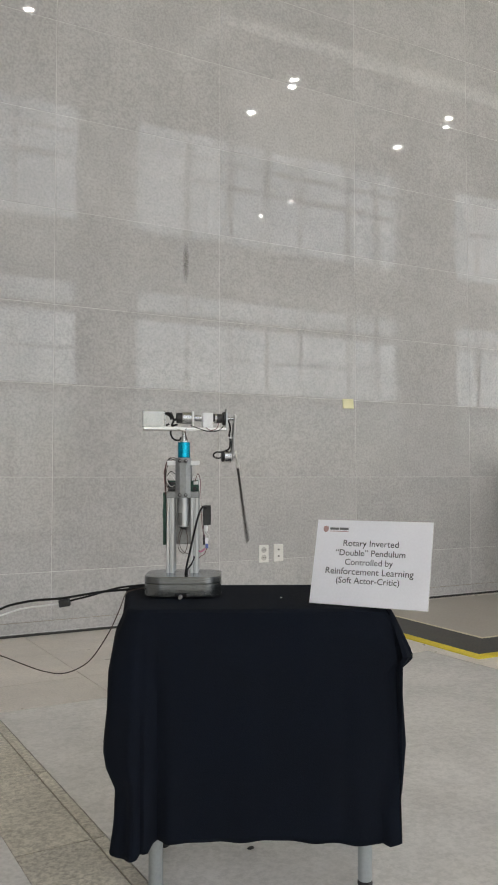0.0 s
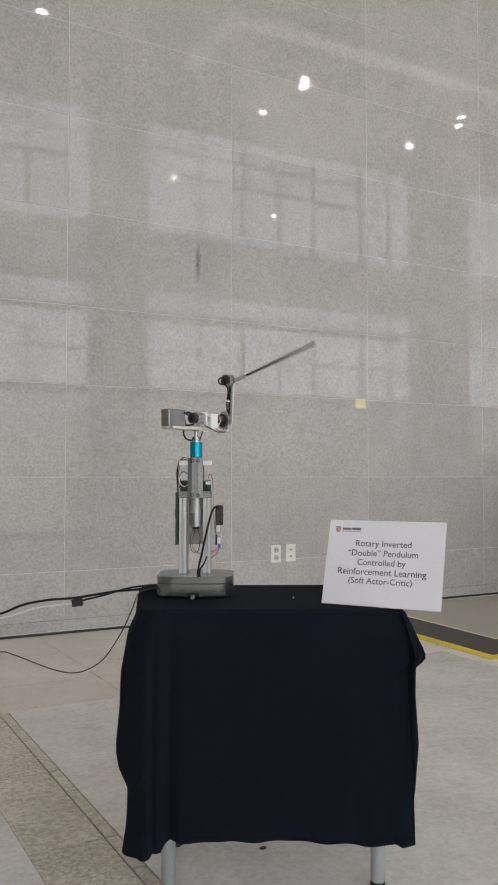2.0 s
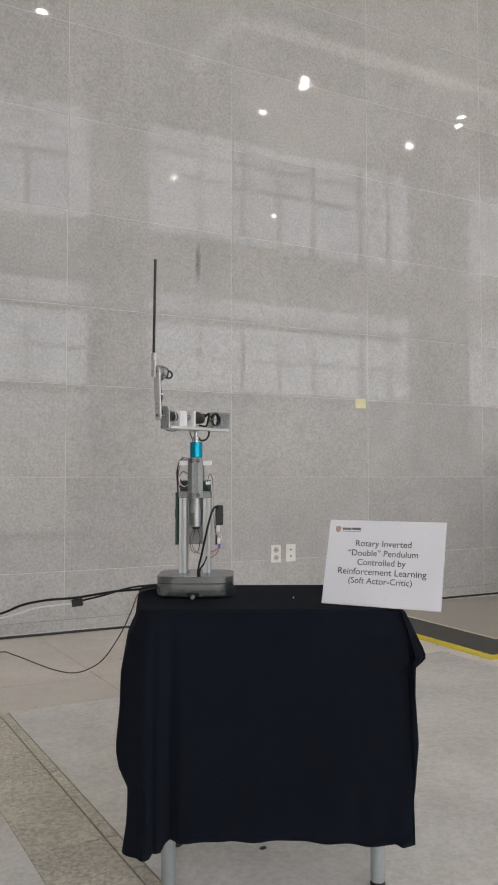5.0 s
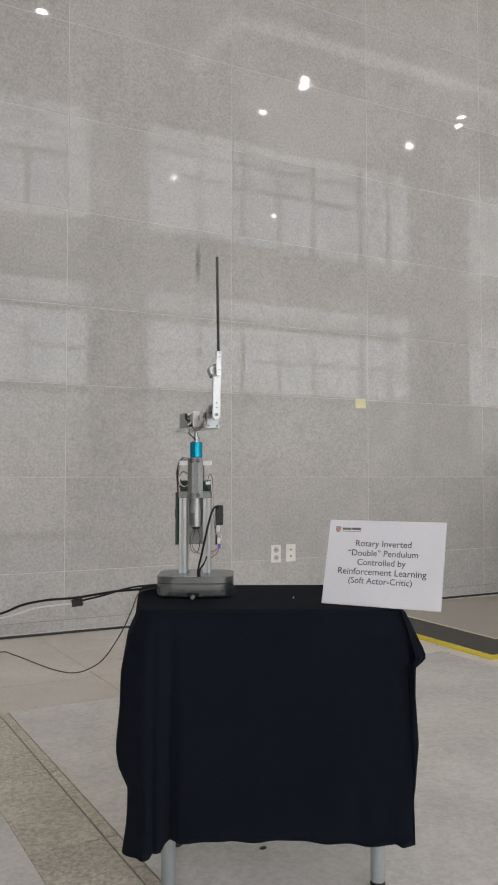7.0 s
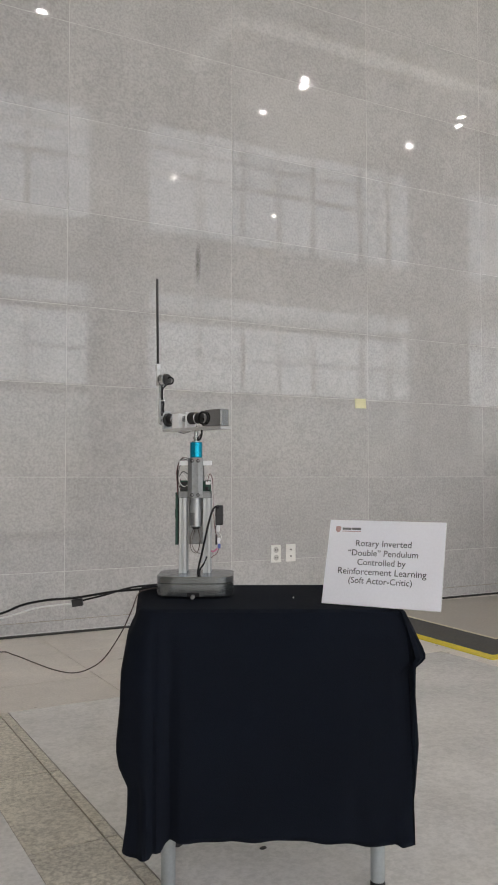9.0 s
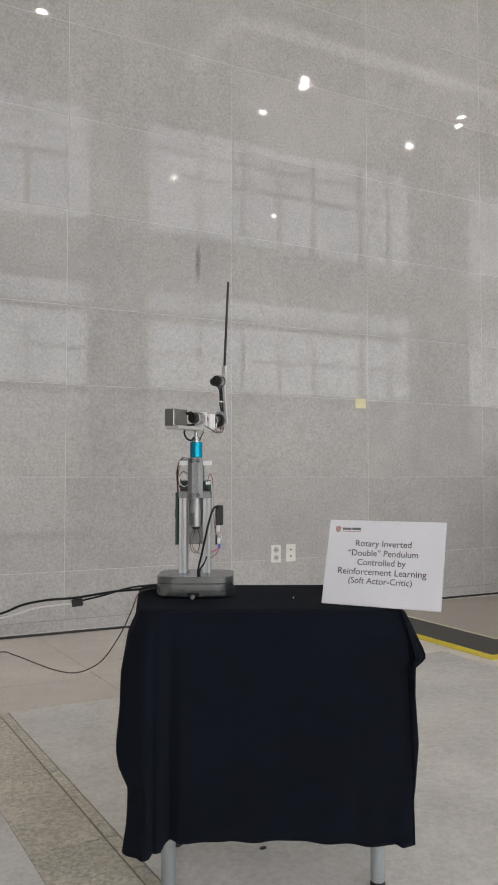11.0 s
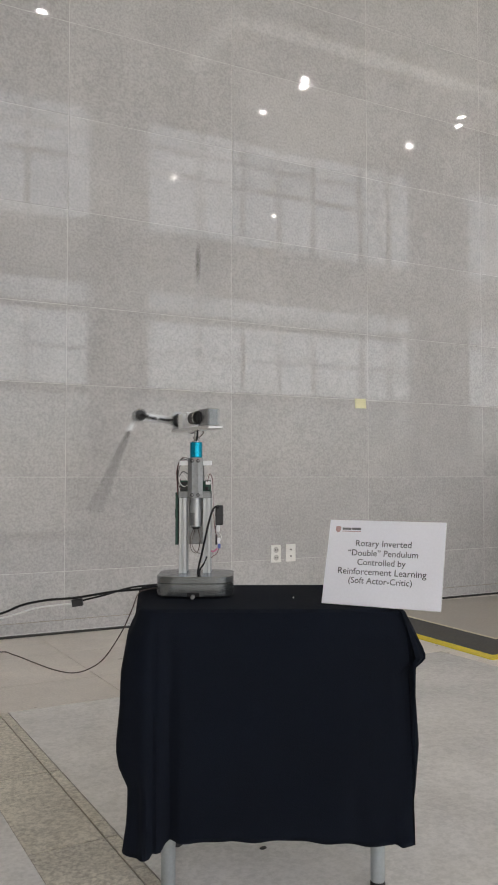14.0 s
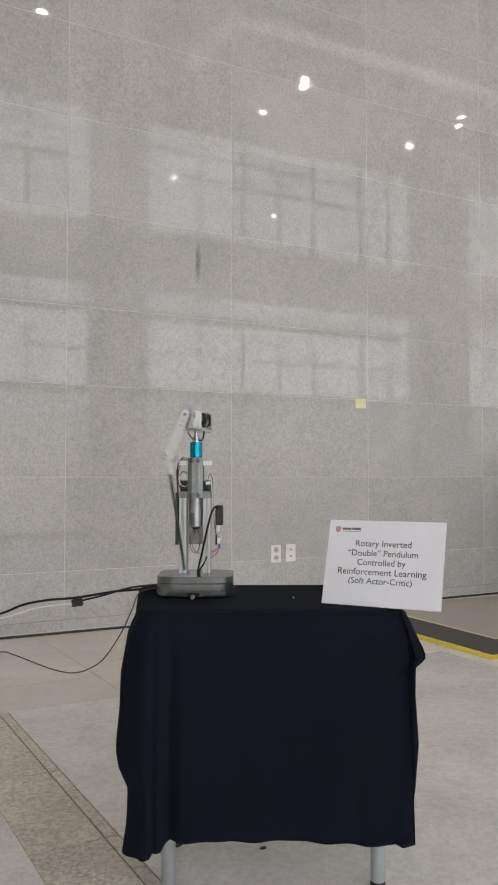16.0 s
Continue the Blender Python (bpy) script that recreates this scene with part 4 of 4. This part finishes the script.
note = bmesh.new()
cells = 8
lattice = [[note.verts.new((0.105 * (i / cells - 0.5), -0.0012 - 0.006 * (1 - j / cells) ** 2 * (0.4 + 0.6 * i / cells), 0.076 * (j / cells - 0.5))) for i in range(cells + 1)] for j in range(cells + 1)]
for j in range(cells):
    for i in range(cells):
        note.faces.new((lattice[j][i], lattice[j][i + 1], lattice[j + 1][i + 1], lattice[j + 1][i]))
note_ob = thing("sticky_note", note, NOTE, "pale yellow paper note stuck to the granite wall", "note", pose(2.325, 0.0, 1.571, 0, -1.5, 0), soft=True)
note_ob.modifiers.new("thickness", "SOLIDIFY").thickness = 0.0006


RAMP_SHEET = material("brown_grey_sheet", (0.40, 0.362, 0.318), 0.38, grain=70, amount=0.10, spread=3.0, stain=0.05)


def floor_ramp():
    """Low rubber ramp edge with a yellow lip, turning a corner on the floor."""
    ramp = holder("floor_ramp", pose(1.910, -1.497, 0, 0, 0, -2.0), "dark rubber floor ramp edge with yellow safety lip", "floor ramp")
    y0, far, x1 = -0.315, 1.44, 2.03
    part("ramp_strip", prism_bm([(0.030, 0.002), (0.030, 0.008), (0.315, 0.020), (0.315, 0.002)], y0 + 0.315, far, "y"), MAT_RUBBER, ramp)
    side = prism_bm([(y0 + 0.030, 0.002), (y0 + 0.030, 0.008), (y0 + 0.315, 0.020), (y0 + 0.315, 0.002)], 0.315, x1, "x")
    low, near, top, back = (side.verts.new(p) for p in ((0.030, y0 + 0.030, 0.008), (0.315, y0 + 0.030, 0.008), (0.315, y0 + 0.315, 0.020), (0.030, y0 + 0.315, 0.008)))
    side.faces.new((low, near, top))                # hipped outer corner
    side.faces.new((low, top, back))
    part("ramp_strip", side, MAT_RUBBER, ramp)
    part("yellow_lip", prism_bm([(-0.035, 0.0), (-0.030, 0.005), (0.029, 0.010), (0.029, 0.0)], y0 - 0.035, far, "y"), YELLOW, ramp, "yellow plastic lip")
    part("yellow_lip", prism_bm([(y0 - 0.035, 0.0), (y0 - 0.030, 0.005), (y0 + 0.029, 0.010), (y0 + 0.029, 0.0)], 0.030, x1, "x"), YELLOW, ramp, "yellow plastic lip")
    part("cream_edge", box_bm(0.316, 0.340, y0 + 0.316, far, 0.0, 0.0225, 0.002), PALE_YELLOW, ramp, "cream top edge")
    part("cream_edge", box_bm(0.342, x1, y0 + 0.316, y0 + 0.340, 0.0, 0.0225, 0.002), PALE_YELLOW, ramp, "cream top edge")

    # thin sheet, darker than the beige slabs around it
    part("vinyl_sheet", box_bm(0.342, x1, y0 + 0.342, far, 0.0006, 0.0040), RAMP_SHEET, ramp, "thin brown-grey sheet behind the ramp edge")


floor_ramp()

crumb = bmesh.new()
bmesh.ops.create_icosphere(crumb, subdivisions=2, radius=0.007)
for v in crumb.verts:
    v.co = Vector((v.co.x * 1.5, v.co.y, max(v.co.z, -0.003) * 0.5)) * (1 + 0.4 * noise.noise(v.co * 300))
thing("debris_scrap", crumb, SHADOW_GAP, "small dark scrap lying on the stone floor", "debris", pose(-0.315, -3.215, 0.0015))
fleck = bmesh.new()
bmesh.ops.create_icosphere(fleck, subdivisions=1, radius=0.0022)
thing("lint_fleck", fleck, WIRE_WHITE, "tiny pale fleck of lint on the black cloth", "lint", pose(-0.311, -3.370, TOP + 0.0022))


# ---- stone pieces of wall and floor ----
def slab_mesh(name, w, d, h, mat, lip):
    """A slab with slightly eased edges; its face looks to +z, its corner at the origin."""
    bm = bmesh.new()
    low = [bm.verts.new(p) for p in ((0, 0, 0), (w, 0, 0), (w, d, 0), (0, d, 0))]
    mid = [bm.verts.new((v.co.x, v.co.y, h - lip)) for v in low]
    top = [bm.verts.new(p) for p in ((lip, lip, h), (w - lip, lip, h), (w - lip, d - lip, h), (lip, d - lip, h))]
    for i in range(4):
        j = (i + 1) % 4
        bm.faces.new((low[i], low[j], mid[j], mid[i]))
        bm.faces.new((mid[i], mid[j], top[j], top[i]))
    bm.faces.new(top)
    return mesh_of(name, bm, mat)


def wall_slabs():
    gap, w = 0.004, 1.2
    rows = [0.0165, 0.085, 0.393, 0.998, 1.600] + [2.118 + 0.628 * k for k in range(8)] + [CEIL]
    for z0, z1 in zip(rows, rows[1:]):
        full = slab_mesh("wall_slab", w - gap, z1 - z0 - (gap if z0 > 0.05 else 0.001), 0.012, WALL_STONE, 0.0012)
        for k in range(-6, 14):
            ob = new("wall_slab", full)
            ob.parent = wall_granite
            ob.matrix_world = pose(w * k + gap / 2, 0.012, z0 + gap / 2, 90 + random.uniform(-0.02, 0.02), 0, 0)


def floor_slabs():
    gap = 0.0032
    skew = pose(-0.65, -2.3, 0, 0, 0, 1.6) @ pose(0.65, 2.3, 0)       # the paving lies a little askew to the wall

    def lay(x0, x1, y0, y1, w, d, mat, gap=gap):
        meshes = {}
        x = x0
        while x < x1 - 0.01:
            y = y0
            while y < y1 - 0.01:
                size = (round(min(w, x1 - x), 3), round(min(d, y1 - y), 3))
                if size not in meshes:
                    meshes[size] = slab_mesh("floor_slab", size[0] - gap, size[1] - gap, 0.004, mat, 0.0008)
                ob = new("floor_slab", meshes[size])
                ob.parent = floor
                ob.matrix_world = skew @ pose(x + gap / 2, y + gap / 2, -0.004 + random.uniform(-0.0002, 0.0002))
                y += d
            x += w

    lay(-3.712, 5.288, -1.19, 0.55, 0.6, 0.6, FLOOR_BEIGE)
    lay(-3.712, 5.288, -1.61, -1.19, 0.6, 0.42, FLOOR_BEIGE)
    lay(-0.650, 1.790, -5.245, -1.61, 2.44, 3.635, FLOOR_GREY)
    lay(1.790, 5.290, -5.245, -1.61, 0.6, 0.6, FLOOR_BEIGE)
    lay(-0.690, -0.650, -5.245, -1.61, 0.040, 0.573, FLOOR_DARK, 0.0048)      # olive border: a narrow strip and a row of tiles
    lay(-0.905, -0.690, -5.245, -1.61, 0.215, 0.573, FLOOR_DARK, 0.0048)
    lay(-3.705, -0.9025, -5.245, -1.61, 2.8025, 3.635, FLOOR_GREY)
    for x0, x1, y0, y1 in ((X0, -3.60, WIN_Y, 0.0), (5.18, X1, WIN_Y, 0.0), (-3.59, 5.17, WIN_Y, -5.10)):
        bm = bmesh.new()
        for i in range(int((x1 - x0) / 0.6) + 1):
            for j in range(int((y1 - y0) / 0.6) + 1):
                a, c = x0 + 0.6 * i, y0 + 0.6 * j
                if a < x1 - 0.02 and c < y1 - 0.02:
                    add_box(bm, a, min(a + 0.596, x1), c, min(c + 0.596, y1), -0.0039, -0.0012)
        far = new("floor_slab_field", mesh_of("floor_slab_field", bm, FLOOR_BEIGE))
        far.parent = floor
        tagged(far, kind="stuff")


wall_slabs()
floor_slabs()

# ---- motion: seconds, arm turn, upper link and rod angle from upright ----
SWING_START = [
    (0, 9, 207, 140), (0.1, 27, 172, 95), (0.2, 63, 167, 4), (0.3, 101, 183, -72),
    (0.4, 129, 198, -170), (0.5, 172, 199, -266), (0.6, 223, 185, -331), (0.7, 262, 164, -366),
    (0.8, 289, 155, -405), (0.9, 319, 164, -455), (1, 350, 168, -536),
]
SWING_UP = [
    (1.1, 383, 221, -609), (1.2, 422, 199, -657), (1.3, 454, 163, -673), (1.4, 483, 163, -642),
    (1.5, 440, 1, -525), (1.6, 432, -4, -578), (1.7, 428, -3, -638), (1.8, 423, 1, -667),
    (1.9, 420, 3, -669), (2, 411, 3, -646), (2.1, 397, 5, -599), (2.2, 368, 25, -515),
]
FIRST_BALANCE = [
    (2.3, 358, 97, -429), (2.4, 354, 222, -368), (2.5, 349, 312, -348), (2.6, 347, 348, -362),
    (2.7, 340, 356, -361), (2.8, 335, 357, -360), (2.9, 324, 357, -361), (3, 319, 358, -360),
    (3.1, 307, 353, -360), (3.2, 298, 355, -361), (3.3, 292, 357, -361), (3.4, 289, 362, -360),
    (3.5, 280, 360, -360),
]
LONG_BALANCE = [
    (3.6, 270, 358, -360), (3.8, 260, 361, -361), (4, 260, 368, -357), (4.2, 246, 371, -358),
    (4.6, 222, 367, -360), (5, 229, 363, -361), (5.4, 272, 361, -362), (5.8, 325, 359, -362),
    (6.1, 347, 357, -360), (6.3, 347, 356, -361), (6.5, 337, 355, -360), (6.7, 317, 358, -361),
    (6.9, 304, 360, -360), (7, 295, 359, -359), (7.1, 283, 360, -359),
]
LATE_BALANCE = [
    (7.3, 258, 360, -361), (7.5, 250, 363, -358), (7.7, 232, 361, -357), (7.9, 210, 361, -360),
    (8.1, 204, 362, -360), (8.3, 179, 358, -364), (8.5, 165, 357, -362), (8.7, 154, 359, -362),
    (8.9, 145, 359, -361), (9, 139, 359, -361), (9.1, 129, 356, -361), (9.2, 120, 357, -361),
    (9.6, 96, 358, -361), (10, 82, 359, -360), (10.4, 72, 358, -359), (10.8, 62, 356, -358),
    (11.1, 58, 355, -357),
]
FALL = [
    (11.3, 60, 357, -358), (11.5, 67, 355, -359), (11.7, 68, 344, -365), (11.8, 78, 344, -367),
    (11.9, 96, 346, -369), (12, 133, 350, -367), (12.1, 164, 345, -368), (12.2, 219, 354, -367),
    (12.3, 271, 340, -377), (12.4, 334, 310, -401),
]
TUMBLE = [
    (12.5, 392, 217, -489), (12.6, 474, 133, -604), (12.7, 525, 53, -708), (12.8, 602, 54, -731),
    (12.9, 654, 111, -749), (13, 697, 208, -737), (13.1, 745, 291, -804), (13.2, 802, 304, -883),
    (13.3, 848, 241, -916), (13.4, 935, 143, -901), (13.5, 989, 65, -920), (13.6, 1028, 72, -992),
    (13.7, 1060, 168, -1082), (13.8, 1121, 220, -1025), (13.9, 1169, 282, -954), (14, 1201, 276, -876),
    (14.1, 1260, 205, -794),
]
RUN_DOWN = [
    (14.2, 1334, 123, -782), (14.3, 1369, 89, -815), (14.4, 1406, 107, -841), (14.5, 1449, 162, -884),
    (14.6, 1492, 231, -954), (14.7, 1530, 272, -973), (14.8, 1568, 250, -972), (14.9, 1616, 174, -957),
    (15, 1687, 123, -928), (15.1, 1717, 95, -888), (15.2, 1748, 126, -865), (15.3, 1783, 187, -885),
    (15.4, 1820, 238, -921), (15.5, 1856, 252, -906), (15.6, 1896, 228, -870), (15.7, 1941, 163, -826),
    (15.8, 1977, 120, -828), (15.9, 2035, 116, -852), (16, 2062, 158, -891),
]


def between(rows, t, k):
    """The k-th value at t, gliding through the rows without overshoot in slope."""
    i = max(j for j in range(len(rows) - 1) if rows[j][0] <= t + 1e-6)
    (ta, va), (tb, vb) = (rows[i][0], rows[i][k]), (rows[i + 1][0], rows[i + 1][k])

    def slope(j):
        if j <= 0 or j >= len(rows) - 1 or rows[j][0] in (1.4, 1.5):
            a, c = max(0, min(j, len(rows) - 2)), 0
            return (rows[a + 1][k] - rows[a][k]) / (rows[a + 1][0] - rows[a][0]) if rows[j][0] not in (1.4, 1.5) else 0.0
        h0, h1 = rows[j][0] - rows[j - 1][0], rows[j + 1][0] - rows[j][0]
        d0, d1 = (rows[j][k] - rows[j - 1][k]) / h0, (rows[j + 1][k] - rows[j][k]) / h1
        return (d0 * h1 + d1 * h0) / (h0 + h1)

    h = tb - ta
    s = (t - ta) / h
    m0, m1 = slope(i) * h, slope(i + 1) * h
    return (2 * s ** 3 - 3 * s ** 2 + 1) * va + (s ** 3 - 2 * s ** 2 + s) * m0 + (3 * s ** 2 - 2 * s ** 3) * vb + (s ** 3 - s ** 2) * m1


def motions():
    course = SWING_START + SWING_UP + FIRST_BALANCE + LONG_BALANCE + LATE_BALANCE + FALL + TUMBLE + RUN_DOWN
    arm_rows, link_rows, rod_rows = [], [], []
    for n in range(481):
        t = n / FPS
        turn, upper, lower = (between(course, t, k) for k in (1, 2, 3))
        arm = pose(0, 0, AXIS_Z, 0, 0, turn)
        link = arm @ pose(REACH, 0, 0, upper, 0, 0)
        elbow = link @ Vector((0, 0, LINK))
        rod = arm @ pose(ROD_REACH, 0, 0, lower, 0, 0)
        rod.translation = elbow + (arm.to_3x3() @ Vector((ROD_REACH - REACH, 0, 0)))
        arm_rows.append((t, arm))
        link_rows.append((t, link))
        rod_rows.append((t, rod))
    walk(ARM, arm_rows)
    walk(UPPER_LINK, link_rows)
    walk(LOWER_ROD, rod_rows)


motions()
